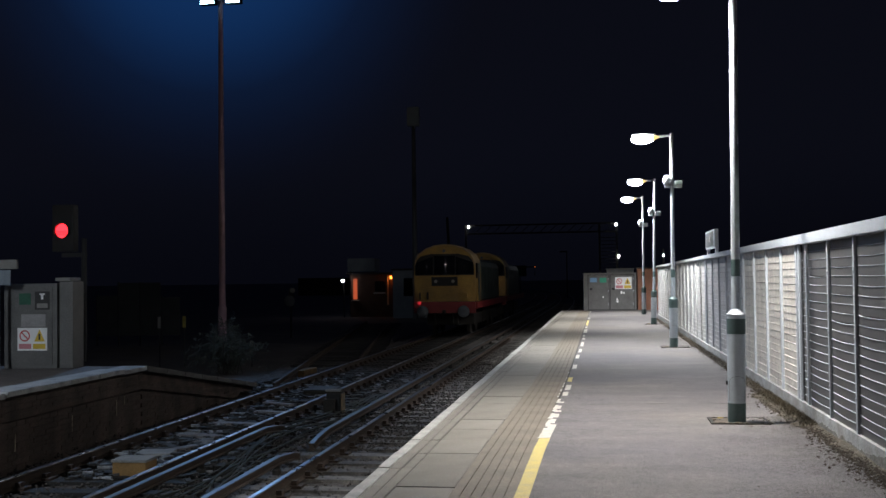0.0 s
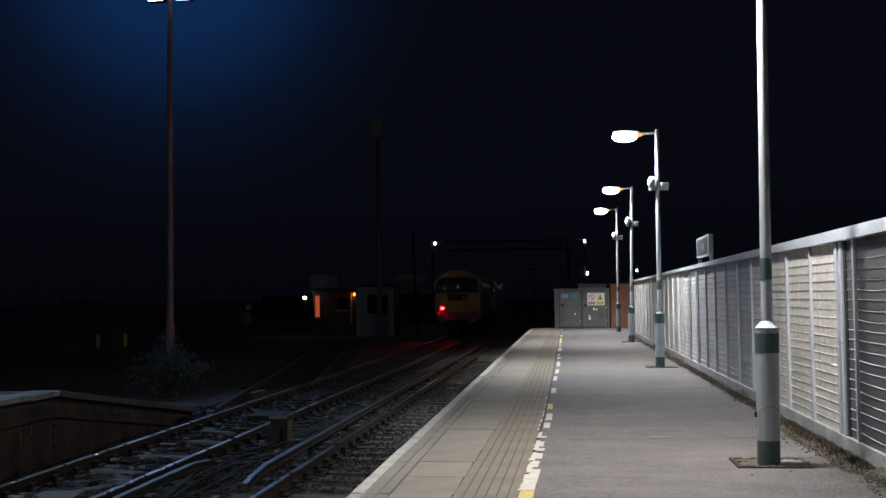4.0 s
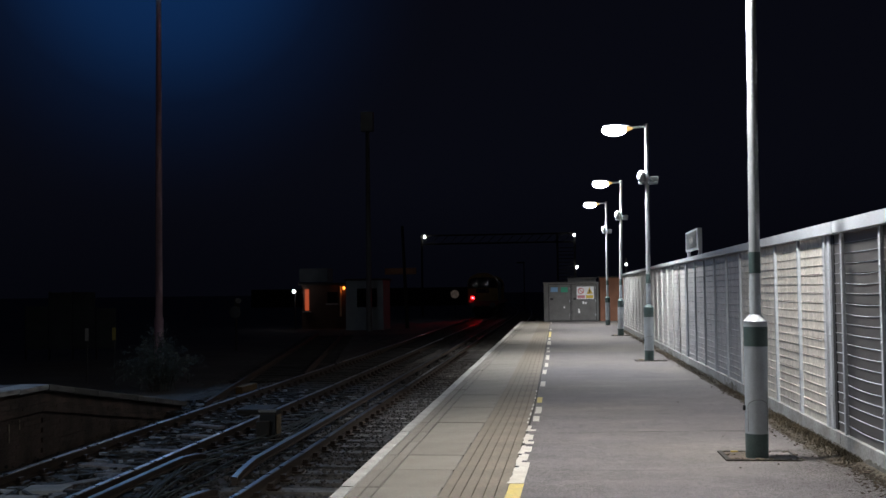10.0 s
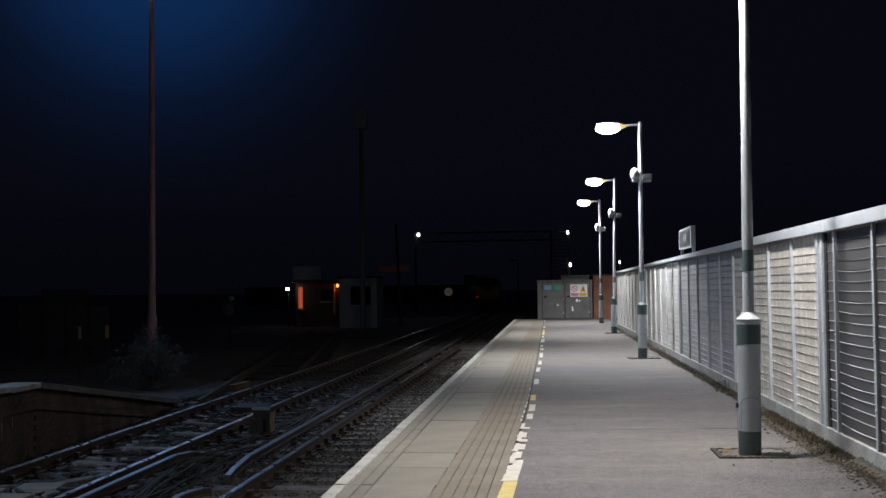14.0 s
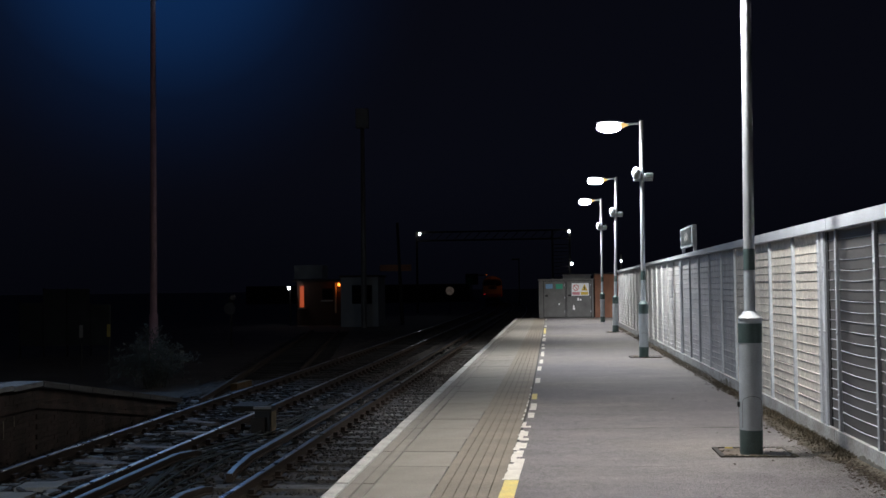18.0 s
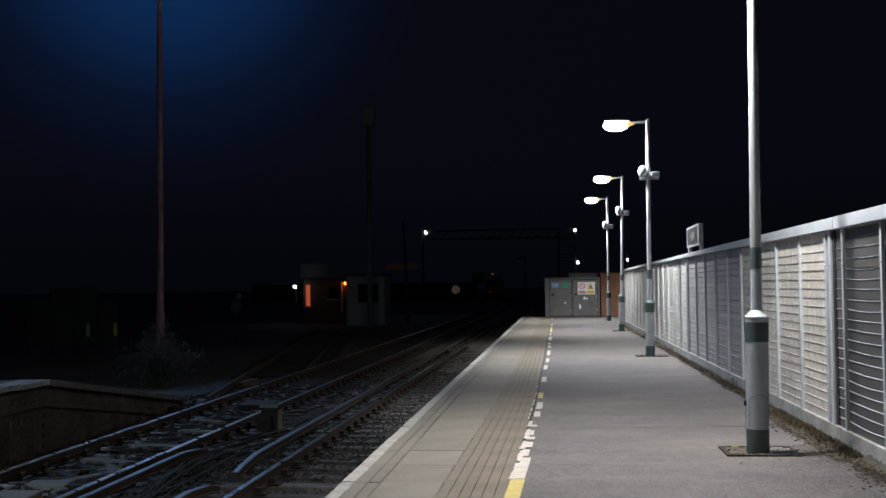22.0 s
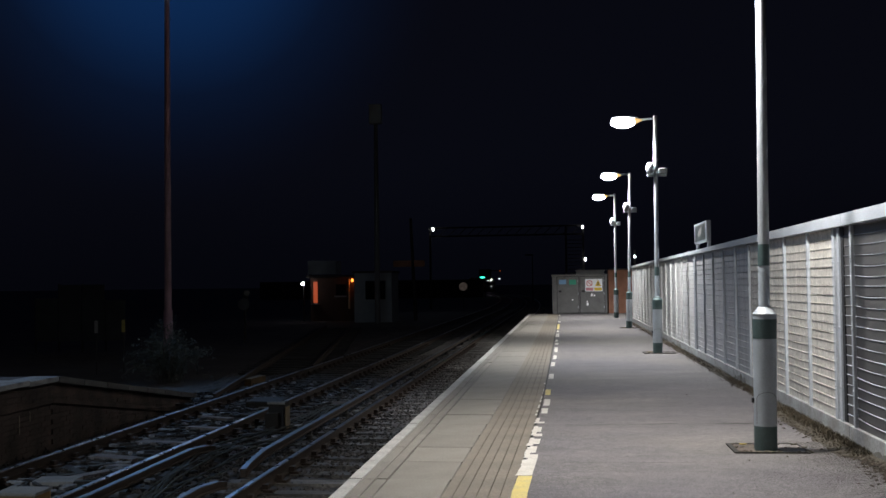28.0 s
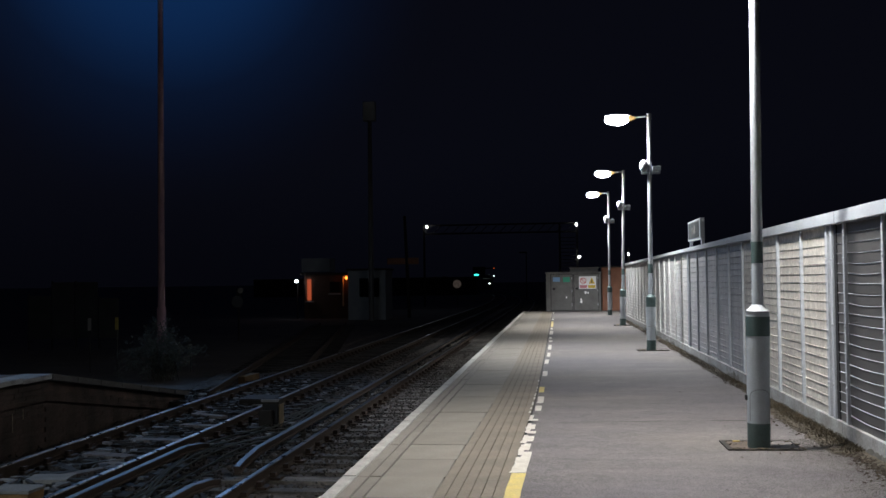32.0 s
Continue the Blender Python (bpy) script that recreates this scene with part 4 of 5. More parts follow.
def specks(name, count, y0, y1, spread, sizes, material, seed, tall=0.0):
    """Fine grit, or blades where tall is given, strewn along the fence foot."""
    verts, faces = [], []
    rng = random.Random(seed)
    for _ in range(count):
        y = y0 + (y1 - y0) * rng.random()
        reach = spread * (0.6 + 0.7 * max(0.0, noise.noise((y * 1.7, seed, 0)) + 0.4))
        x, s, a = FX - 0.038 - abs(rng.gauss(0, reach)), rng.uniform(*sizes), rng.random() * 6.28
        k = len(verts)
        if tall:
            lean = Vector((rng.gauss(0, 0.6), rng.gauss(0, 0.6), 1)) * tall * rng.uniform(0.4, 1.2)
            base = Vector((x, y, 0.01 + 0.035 * max(0.0, 1 - (FX - x) / 0.22)))
            side = Vector((math.cos(a), math.sin(a), 0)) * s
            verts += [base - side, base + side, base + lean]
            faces.append((k, k + 1, k + 2))
        else:
            for j in range(4):
                b = a + j * 1.57
                verts.append((x + math.cos(b) * s * rng.uniform(0.6, 1.3), y + math.sin(b) * s * rng.uniform(0.6, 1.3), 0.0085))
            verts.append((x, y, 0.0085 + s * 0.4))
            faces += [(k, k + 1, k + 4), (k + 1, k + 2, k + 4), (k + 2, k + 3, k + 4), (k + 3, k, k + 4)]
    me = bpy.data.meshes.new(name)
    me.from_pydata(verts, [], faces)
    me.materials.append(material)
    return new(name, me)


tagged(specks("grit", 34000, 4.6, 9.0, 0.42, (0.0018, 0.0042), GRIT, 31), "fine dark grit spread over the asphalt by the fence", "grit", kind="stuff")
tagged(specks("dry_grass", 2600, 8.2, 11.2, 0.075, (0.002, 0.005), DRY_GRASS, 32, 0.035), "dry moss and grass in the dirt at the fence foot", "grass", kind="stuff")
tagged(specks("dry_grass", 2000, 11.0, 22.0, 0.06, (0.002, 0.005), DRY_GRASS, 33, 0.03), "thin dry weeds along the fence foot", "grass", kind="stuff")

# sign on the fence, its lettering too small to read
sg = thing("fence_sign", "dark sign board in a white frame standing along the fence", "sign", (2.36, 17.4, FENCE_TOP))
for y in (0.02, 1.48):
    part("bracket", box(B(), 0.0, 0.05, y - 0.03, y + 0.03, 0, 0.15), FENCE_STEEL, sg)
part("frame", box(B(), -0.02, 0.055, 0.0, 1.55, 0.12, 0.46, 0.006), FENCE_STEEL, sg)
pn = part("panel", box(B(), -0.027, -0.021, 0.12, 1.43, 0.155, 0.425), mat("slate_panel", (0.035, 0.045, 0.045), 0.4), sg, "dark slate panel")
for y, z0, z1 in ((0.55, 0.22, 0.36), (0.70, 0.24, 0.36), (0.85, 0.22, 0.33)):
    part("mark", box(B(), -0.032, -0.028, y, y + 0.09, z0, z1), COPING, pn)

# ---------------- cabinets at the platform's end ----------------
def warning_sign(parent, x, y, z, w, hgt):
    t = part("warning_sign", box(B(), x, x + w, y - 0.008, y, z, z + hgt), SIGN_WHITE, parent, "white sign with red and yellow warnings")
    part("red_bar", box(B(), x + 0.03, x + w * 0.47, y - 0.012, y - 0.009, z + 0.03, z + hgt * 0.3), SIGN_PINK, t)
    part("yellow_bar", box(B(), x + w * 0.53, x + w - 0.03, y - 0.012, y - 0.009, z + 0.03, z + hgt * 0.3), SIGN_YELLOW, t)
    bm = B()
    c = (x + w * 0.25, z + hgt * 0.65)
    for i in range(18):
        a, b = 2 * math.pi * i / 18, 2 * math.pi * (i + 1) / 18
        rod(bm, (c[0] + math.cos(a) * w * 0.16, y - 0.011, c[1] + math.sin(a) * w * 0.16), (c[0] + math.cos(b) * w * 0.16, y - 0.011, c[1] + math.sin(b) * w * 0.16), w * 0.02, None, 6)
    rod(bm, (c[0] - w * 0.11, y - 0.011, c[1] + w * 0.11), (c[0] + w * 0.11, y - 0.011, c[1] - w * 0.11), w * 0.02, None, 6)
    part("prohibition_ring", bm, SIGN_RED, t)
    bm = B()
    prism(bm, [(x + w * 0.57, z + hgt * 0.4), (x + w * 0.93, z + hgt * 0.4), (x + w * 0.75, z + hgt * 0.93)], y - 0.012, y - 0.009)
    part("warning_triangle", bm, SIGN_YELLOW, t)
    part("pictogram", box(B(), x + w * 0.72, x + w * 0.78, y - 0.016, y - 0.013, z + hgt * 0.48, z + hgt * 0.74), SIGN_BLACK, t)
    return t


cb = thing("relay_cabinet", "grey steel trackside cabinet with two doors and warning signs", "cabinet", (0, 46.0, 0))
part("body", box(B(), -0.46, 1.92, 0.03, 0.75, 0.0, 1.66, 0.01), CABINET, cb)
part("roof", box(B(), -0.49, 1.95, -0.02, 0.8, 1.661, 1.72, 0.01), CABINET, cb)
for x0, x1 in ((-0.24, 0.68), (0.76, 1.80)):
    part("door_gap", box(B(), x0 - 0.025, x1 + 0.025, 0.018, 0.029, 0.03, 1.64), BLACK_STEEL, cb)
    d = part("door", box(B(), x0, x1, -0.012, 0.017, 0.05, 1.62, 0.006), CABINET, cb)
    part("handle", box(B(), x0 + 0.06, x0 + 0.18, -0.03, -0.006, 0.95, 1.03), BLACK_STEEL, d)
    for z in (0.25, 0.85, 1.4):
        part("hinge", rod(B(), (x1 - 0.02, -0.01, z), (x1 - 0.02, -0.01, z + 0.09), 0.012, None, 8), FENCE_STEEL, d)
part("blue_label", box(B(), -0.16, 0.15, -0.019, -0.0125, 1.30, 1.50), SIGN_BLUE, cb, "faded blue label")
part("green_label", box(B(), 0.28, 0.58, -0.019, -0.0125, 1.28, 1.50), SIGN_GREEN, cb, "green label")
warning_sign(cb, 0.97, -0.0125, 0.98, 0.74, 0.54)
for x, z, s in ((0.42, 0.62, 0.03), (1.25, 0.82, 0.05), (1.36, 0.80, 0.035), (1.05, 0.52, 0.035), (1.06, 0.42, 0.05)):
    bm = B()
    ball(bm, (x, -0.015, z), s, 0.003, s * 1.4, 8)
    part("sticker", bm, SIGN_WHITE, cb, "torn white sticker")
bw = thing("brick_hut", "low red brick hut behind the platform fence", "hut", (0, 46.6, 0))
part("wall", box(B(), 2.0, 3.3, 0, 1.2, -1.2, 1.9), BRICK_RED, bw)
part("roof", box(B(), 1.96, 3.35, -0.05, 1.25, 1.9, 1.96, 0.01), DARK_WALL, bw)
gb = thing("grey_cabinet", "taller grey cabinet behind the relay cabinet", "cabinet", (0, 47.3, -1.2))
part("body", box(B(), 0.62, 1.85, 0, 0.6, 0, 3.08, 0.01), mat("far_cabinet_grey", (0.16, 0.165, 0.17), 0.6), gb)
part("roof", box(B(), 0.58, 1.89, -0.04, 0.64, 3.081, 3.13, 0.01), CABINET, gb)

# ---------------- the other platform ----------------
PX = -7.78
bm = B()
prism(bm, [(PX - 0.12, -1.2), (PX - 0.12, -0.08), (-16, -0.08), (-16, -1.2)], -7, 15.45)
pl = part("platform_wall", bm, BRICK_DARK)
tagged(pl, "sooty brick side of the opposite platform", "platform wall", kind="structure")
bm = B()
vs = [bm.verts.new(p) for p in ((PX - 0.12, 15.46, -0.08), (-16, 15.46, -0.08), (-16, 21.6, -0.99), (PX - 0.12, 21.6, -0.99), (PX - 0.12, 15.46, -1.25), (-16, 15.46, -1.25), (-16, 21.6, -1.25), (PX - 0.12, 21.6, -1.25))]
for f in ((0, 1, 2, 3), (0, 3, 7, 4), (4, 5, 1, 0), (3, 2, 6, 7), (1, 5, 6, 2), (7, 6, 5, 4)):
    bm.faces.new([vs[i] for i in f])
bmesh.ops.recalc_face_normals(bm, faces=bm.faces[:])
ramp = tagged(part("platform_ramp", bm, BRICK_DARK), "sooty brick ramp at the end of the opposite platform", "ramp", kind="structure")
bm = B()
box(bm, -16, PX - 0.50, -7, 15.45, -0.079, 0.0)
pav2 = part("pavement", bm, ASPHALT)
tagged(pav2, "dim asphalt top of the opposite platform", "platform", kind="structure")
COP = mesh_of("coping_stone", box(B(), PX - 0.49, PX, 0.006, 0.894, -0.075, 0.008, 0.028), mat("whitened_coping", (0.68, 0.68, 0.67), 0.85, 0, 0.35, 3, 50, 0.4, (0.30, 0.30, 0.29), 0.9, pieces=0.2))
y = -7.0
while y < 15.0:
    ob = new("coping_stone", COP)
    ob.parent = pav2
    ob.matrix_basis = pose(random.uniform(-0.015, 0.015), y, random.uniform(-0.008, 0.012), random.uniform(-0.5, 0.5))
    y += 0.9
COPR = mesh_of("coping_stone", box(B(), PX - 0.45, PX, 0.004, 0.862, -0.09, 0.012, 0.02), mat("sooty_coping", (0.15, 0.15, 0.15), 0.85, 0, 0.4, 3, 50, 0.4, (0.08, 0.075, 0.07), 0.8))
for i in range(7):
    ob = new("coping_stone", COPR)
    ob.parent = pav2
    ob.matrix_basis = pose(0, 15.5 + 0.87 * i, -0.075 - 0.87 * i * 0.1482 + 0.07, -8.43)
for y0, y1 in ((-7, 15.4),):
    part("ledge", box(B(), PX - 0.12, PX - 0.05, y0, y1, -0.40, -0.33, 0.01), BRICK_DARK, pl, "protruding brick ledge")
for y, z0, z1 in ((9.6, -0.95, -0.62), (11.3, -0.85, -0.6), (12.9, -0.8, -0.55), (14.4, -0.75, -0.48), (14.7, -0.6, -0.45)):
    bm = B()
    ragged(bm, 0, 0.07, 0, z1 - z0, 0, random.Random(int(y * 10)), 0.7)
    bmesh.ops.transform(bm, matrix=Matrix.Translation((PX - 0.086, y, z0)) @ Matrix(((0, 0, 1, 0), (1, 0, 0, 0), (0, 1, 0, 0), (0, 0, 0, 1))), verts=bm.verts)
    part("lime_streak", bm, MOSS, pl, "pale mossy streak on the bricks")
rl = part("ledge", box(B(), PX - 0.12, PX - 0.05, 0, 5.0, -0.035, 0.035, 0.01), BRICK_DARK, pl, "protruding brick ledge on the ramp")
rl.matrix_basis = pose(0, 15.41, -0.365, -8.43)

BR = mesh_of("brick", box(B(), -0.11, 0.0, 0.002, 0.223, 0.002, 0.075), BRICK_DARK)
for r in range(13):
    for c in range(23):
        y = 10.5 + c * 0.225 + (0.11 if r % 2 else 0)
        if y > 15.25:
            continue
        ob = new("brick", BR)
        ob.parent = pl
        ob.matrix_basis = pose(PX - 0.10 + random.uniform(-0.003, 0.003) + (0.045 if r > 9 else 0), y, -1.12 + r * 0.077)

for r in range(11):
    for c in range(26):
        y, z = 15.36 + c * 0.225 + (0.11 if r % 2 else 0), -1.12 + r * 0.077
        if z + 0.07 > -0.20 - 0.1482 * (y + 0.22 - 15.46):
            continue
        ob = new("brick", BR)
        ob.parent = ramp
        ob.matrix_basis = pose(PX - 0.10 + random.uniform(-0.003, 0.003), y, z)

cb2 = thing("relay_cabinet", "grey steel cabinet with warning labels on the opposite platform", "cabinet", (0, 14.95, 0))
part("body", box(B(), -10.22, -9.22, 0, 0.6, 0.0, 1.50, 0.012), CABINET, cb2)
part("door", box(B(), -10.14, -9.30, -0.02, -0.002, 0.08, 1.44, 0.006), CABINET, cb2)
part("side_box", box(B(), -9.20, -8.95, 0.05, 0.45, 0.0, 1.53, 0.012), CABINET, cb2, "narrow grey side box")
part("cap", box(B(), -9.25, -8.98, 0.0, 0.4, 1.54, 1.60, 0.01), COPING, cb2)
part("green_label", box(B(), -9.92, -9.70, -0.028, -0.021, 1.13, 1.33), mat("dim_green", (0.02, 0.12, 0.07), 0.5), cb2)
bl = part("black_plate", box(B(), -9.62, -9.34, -0.028, -0.021, 1.04, 1.36), SIGN_BLACK, cb2, "black plate with white marks")
part("mark", box(B(), -9.50, -9.46, -0.033, -0.029, 1.22, 1.31), SIGN_WHITE, bl)
part("mark", box(B(), -9.53, -9.43, -0.033, -0.029, 1.30, 1.325), SIGN_WHITE, bl)
part("mark", box(B(), -9.58, -9.38, -0.033, -0.029, 1.07, 1.15), COPING, bl)
part("notice", box(B(), -9.88, -9.42, -0.028, -0.021, 0.74, 0.96), mat("grey_notice", (0.36, 0.35, 0.35), 0.5), cb2, "pale notice")
warning_sign(cb2, -9.95, -0.022, 0.32, 0.56, 0.40)
ps = thing("platform_sign", "pale sign board with a small panel on a thin post", "sign", (-10.12, 14.6, 0))
part("post", rod(B(), (0, 0, 0), (0, 0, 1.75), 0.03), POST_GREY, ps)
part("board", box(B(), -0.6, 0.36, -0.03, 0.03, 1.76, 1.92, 0.006), COPING, ps)
part("panel", box(B(), -0.15, 0.24, -0.03, -0.01, 1.48, 1.74, 0.004), mat("blue_grey_panel", (0.30, 0.36, 0.42), 0.5), ps)
sgn = thing("railway_signal", "black colour-light signal showing red on a dark post", "signal", (-9.84, 16.3, 0))
part("post", rod(B(), (0.38, 0.1, 0), (0.38, 0.1, 2.35), 0.05), BLACK_STEEL, sgn)
part("arm", box(B(), -0.05, 0.42, 0.05, 0.15, 2.0, 2.08), BLACK_STEEL, sgn)
hd = part("head", box(B(), -0.22, 0.22, 0.0, 0.2, 2.1, 3.0, 0.03), BLACK_STEEL, sgn)
part("lens", rod(B(), (0, -0.02, 2.50), (0, 0.0, 2.50), 0.135, None, 28), RED_GLOW, hd, "glowing red lens")
bm = B()
for dz in (-0.075, -0.045, -0.015):
    box(bm, -0.13, 0.13, -0.05, -0.021, 2.5 + dz, 2.5 + dz + 0.007)
part("louvre", bm, BLACK_STEEL, hd)
bm = lathe(B(), [(0.15, 0), (0.15, 0.07), (0.142, 0.07), (0.142, 0.0)], n=28)
bmesh.ops.transform(bm, matrix=Matrix.Translation((0, 0, 2.5)) @ Matrix.Rotation(radians(90), 4, "X"), verts=bm.verts)
for f in [f for f in bm.faces if len(f.verts) > 6]:
    bm.faces.remove(f)
part("hood", bm, BLACK_STEEL, hd)

# ---------------- floodlight mast and bush ----------------
ms = thing("floodlight_mast", "tall thin rust-red steel mast with floodlights", "light mast", (MAST[0], MAST[1], GROUND_Z))
part("foot", rod(B(), (0, 0, 0), (0, 0, 1.8), 0.16), RUST_STEEL, ms)
part("pole", rod(B(), (0, 0, 1.8), (0, 0, 13.5), 0.125, 0.085), RUST_STEEL, ms)
part("crossbar", box(B(), -0.7, 0.8, 0.1, 0.2, 13.32, 13.42), RUST_STEEL, ms)
for x in (-0.45, 0.55):
    fl = part("floodlight", box(B(), x - 0.3, x + 0.3, -0.2, 0.1, 13.24, 13.62, 0.03), BLACK_STEEL, ms)
    part("glass", box(B(), x - 0.26, x + 0.26, -0.225, -0.202, 13.25, 13.59), FLOOD_GLOW, fl, "lit bluish floodlight glass")


def bush():
    """Arching shoots from one root, hung with narrow leaves: wispy at the rim, thick inside."""
    verts, faces, shoots = [], [], []
    rng = random.Random(21)
    for _ in range(150):
        a, reach, rise = rng.random() * 6.28, rng.uniform(0.15, 1.15), rng.uniform(0.5, 1.95)
        foot = Vector((rng.gauss(0, 0.16), rng.gauss(0, 0.14), 0))
        tip = foot + Vector((math.cos(a) * reach, math.sin(a) * reach * 0.8, rise * (1.05 - 0.45 * reach)))
        droop = Vector((math.cos(a), math.sin(a), 0)) * reach * 0.12 - Vector((0, 0, 0.16 * reach))
        path = [foot.lerp(tip, f) + droop * f * f * f + Vector((0, 0, 0.35 * reach * math.sin(math.pi * f))) for f in (0, 0.2, 0.4, 0.6, 0.8, 1.0)]
        shoots.append(path)
        for _ in range(44):
            f = rng.random() ** 0.55 * 4.999
            i = int(f)
            p = path[i].lerp(path[i + 1], f - i) + Vector((rng.gauss(0, 0.05), rng.gauss(0, 0.05), rng.gauss(0, 0.04)))
            if p.z < 0.03:
                continue
            s = rng.uniform(0.03, 0.075)
            u = Vector((rng.uniform(-1, 1), rng.uniform(-1, 1), rng.uniform(-1.0, 0.3))).normalized() * s
            v = u.orthogonal().normalized() * s * 0.3
            k = len(verts)
            verts += [p, p + u * 0.5 + v, p + u, p + u * 0.5 - v]
            faces.append((k, k + 1, k + 2, k + 3))
    me = bpy.data.meshes.new("leaves")
    me.from_pydata(verts, [], faces)
    me.materials.append(LEAF)
    return me, shoots


bs = thing("bush", "dim scruffy bush of arching shoots in front of the mast", "bush", (-10.62, 27.4, GROUND_Z))
leaf_mesh, shoots = bush()
ob = new("leaves", leaf_mesh)
ob.parent = bs
bm = B()
for path in shoots[::3]:
    for p, q in zip(path, path[1:]):
        rod(bm, p, q, 0.011, 0.009, 5)
part("stem", bm, TIMBER, bs)

# dim things in the yard behind the opposite platform
DIM_SHEET = mat("sooty_sheet", (0.055, 0.062, 0.066), 0.8, 0, 0.4, 1.5, 30, 0.1)
hd_y = thing("hoarding", "grey sheet hoarding standing in the dark yard", "hoarding", (-19.6, 41.0, GROUND_Z), turn=8)
for i, (w, hgt) in enumerate(((0.9, 2.2), (0.9, 2.75), (0.9, 2.75), (0.8, 2.1))):
    part("sheet", box(B(), -1.9 + 0.95 * i, -1.9 + 0.95 * i + w, -0.03, 0.0, 0.45, hgt, 0.006), DIM_SHEET, hd_y)
    part("post", box(B(), -1.94 + 0.95 * i, -1.88 + 0.95 * i, 0.001, 0.07, 0.0, hgt + 0.05), BLACK_STEEL, hd_y)
gs = thing("ground_signal", "small round ground signal with two dull lenses", "signal", (-14.6, 47.0, GROUND_Z))
part("post", rod(B(), (0, 0, 0), (0, 0, 1.55), 0.05, None, 10), BLACK_STEEL, gs)
part("disc", rod(B(), (-0.06, -0.06, 1.78), (-0.06, 0.0, 1.78), 0.27, None, 24), BUFFER, gs, "dull round disc")
part("lens", rod(B(), (0.10, -0.06, 2.30), (0.10, 0.0, 2.30), 0.13, None, 20), COPING, gs, "pale unlit lens")
part("bracket", box(B(), -0.1, 0.14, 0.001, 0.06, 1.5, 2.4), BLACK_STEEL, gs)
sdl = thing("sodium_lamp", "hooded sodium lamp on a post beside the far track", "lamp", (-4.6, 140.6, GROUND_Z))
part("post", rod(B(), (0.6, 0, 0), (0.6, 0, 6.4), 0.08, 0.06, 12), BLACK_STEEL, sdl)
part("hood", box(B(), -0.35, 0.7, -0.2, 0.12, 6.32, 6.5, 0.02), BLACK_STEEL, sdl)

for x, y, z, m, lab in ((-13.06, 30, 0.05, mat("faded_yellow_plate", (0.40, 0.32, 0.07), 0.6), "small yellow marker plate on a short post"), (-13.91, 30, 0.03, COPING, "small pale marker plate on a short post"), (-10.8, 30, -0.75, COPING, "small pale marker plate by the bush")):
    t = thing("marker_post", lab, "marker", (x, y, GROUND_Z), "trackside markers")
    part("post", rod(B(), (0, 0.02, 0), (0, 0.02, z - GROUND_Z + 0.3), 0.02, None, 8), BLACK_STEEL, t)
    part("plate", box(B(), -0.055, 0.055, -0.01, 0.0, z - GROUND_Z, z - GROUND_Z + 0.37), m, t)

# ---------------- huts, poles and gantry beyond the platform ----------------
h1 = thing("pale_hut", "pale rendered flat-roofed hut beside the tracks", "hut", (0, 72, GROUND_Z))
part("wall", box(B(), -14.5, -11.85, 0, 3, 0, 3.45), RENDERED, h1)
part("roof", box(B(), -14.6, -11.75, -0.1, 3.1, 3.45, 3.58), DARK_WALL, h1)
part("window", box(B(), -13.7, -12.3, -0.03, -0.004, 1.6, 2.9), GLASS, h1)
h2 = thing("boarded_hut", "dark boarded hut with an orange-lit porch", "hut", (0, 75.2, GROUND_Z))
part("wall", box(B(), -18.4, -15.0, 0, 3, 0, 3.2), HUT_RED, h2)
part("roof", box(B(), -18.6, -14.8, -0.5, 3.1, 3.2, 3.35), DARK_WALL, h2)
# no lamp here: the strip's orange light is put in as emission
part("door", box(B(), -18.18, -17.88, -0.04, -0.004, 1.35, 2.9), STRIP_GLOW, h2, "narrow orange strip, its lamplight put in as glow")
part("door_step", box(B(), -18.3, -17.7, -0.3, -0.004, 1.22, 1.3), RENDERED, h2)
part("window", box(B(), -16.5, -15.75, -0.03, -0.004, 1.9, 2.7), GLASS, h2)
part("window_sill", box(B(), -16.6, -15.7, -0.1, -0.004, 1.75, 1.86), RENDERED, h2)
part("downpipe", rod(B(), (-15.5, -0.12, 0.9), (-15.5, -0.12, 3.1), 0.07), mat("pipe_cream", (0.6, 0.42, 0.25), 0.7), h2)
part("lamp", ball(B(), (-15.22, -0.30, 2.97), 0.10, 0.10, 0.13), ORANGE_GLOW, h2, "glowing orange lamp")
h3 = thing("water_tank", "pale boxy tank behind the huts", "tank", (0, 80, GROUND_Z))
part("tank", box(B(), -19.8, -17.55, 0, 2, 3.5, 4.55, 0.03), RENDERED, h3)
for x in (-19.6, -17.75):
    part("leg", box(B(), x - 0.08, x + 0.08, 0.2, 0.4, 0, 3.5), BLACK_STEEL, h3)
yl = thing("yard_lamp", "bright white yard lamp on a short post", "lamp", (-18.84, 74.9, GROUND_Z))
part("post", rod(B(), (0, 0, 0), (0, 0, 2.75), 0.05), BLACK_STEEL, yl)
part("lamp", ball(B(), (0, -0.35, 2.77), 0.13, 0.1, 0.11), WHITE_GLOW, yl, "glowing white lamp")
p1 = thing("radio_mast", "tall dark mast with a boxy head", "mast", (-12.5, 70, GROUND_Z))
part("pole", rod(B(), (0, 0, 0), (0, 0, 14), 0.2, 0.13), CABINET, p1)
part("head", box(B(), -0.42, 0.42, -0.3, 0.3, 13.6, 14.9, 0.04), RENDERED, p1)
p2 = thing("signal_post", "dark post carrying an orange sign board", "post", (-10.6, 75, GROUND_Z))
part("pole", rod(B(), (0, 0, 0), (-0.3, 0, 7.4), 0.14, 0.1), UNDER, p2)
part("board", box(B(), -1.6, 0.7, -0.06, -0.01, 3.9, 4.35), mat("rust_board", (0.45, 0.2, 0.1), 0.7), p2)
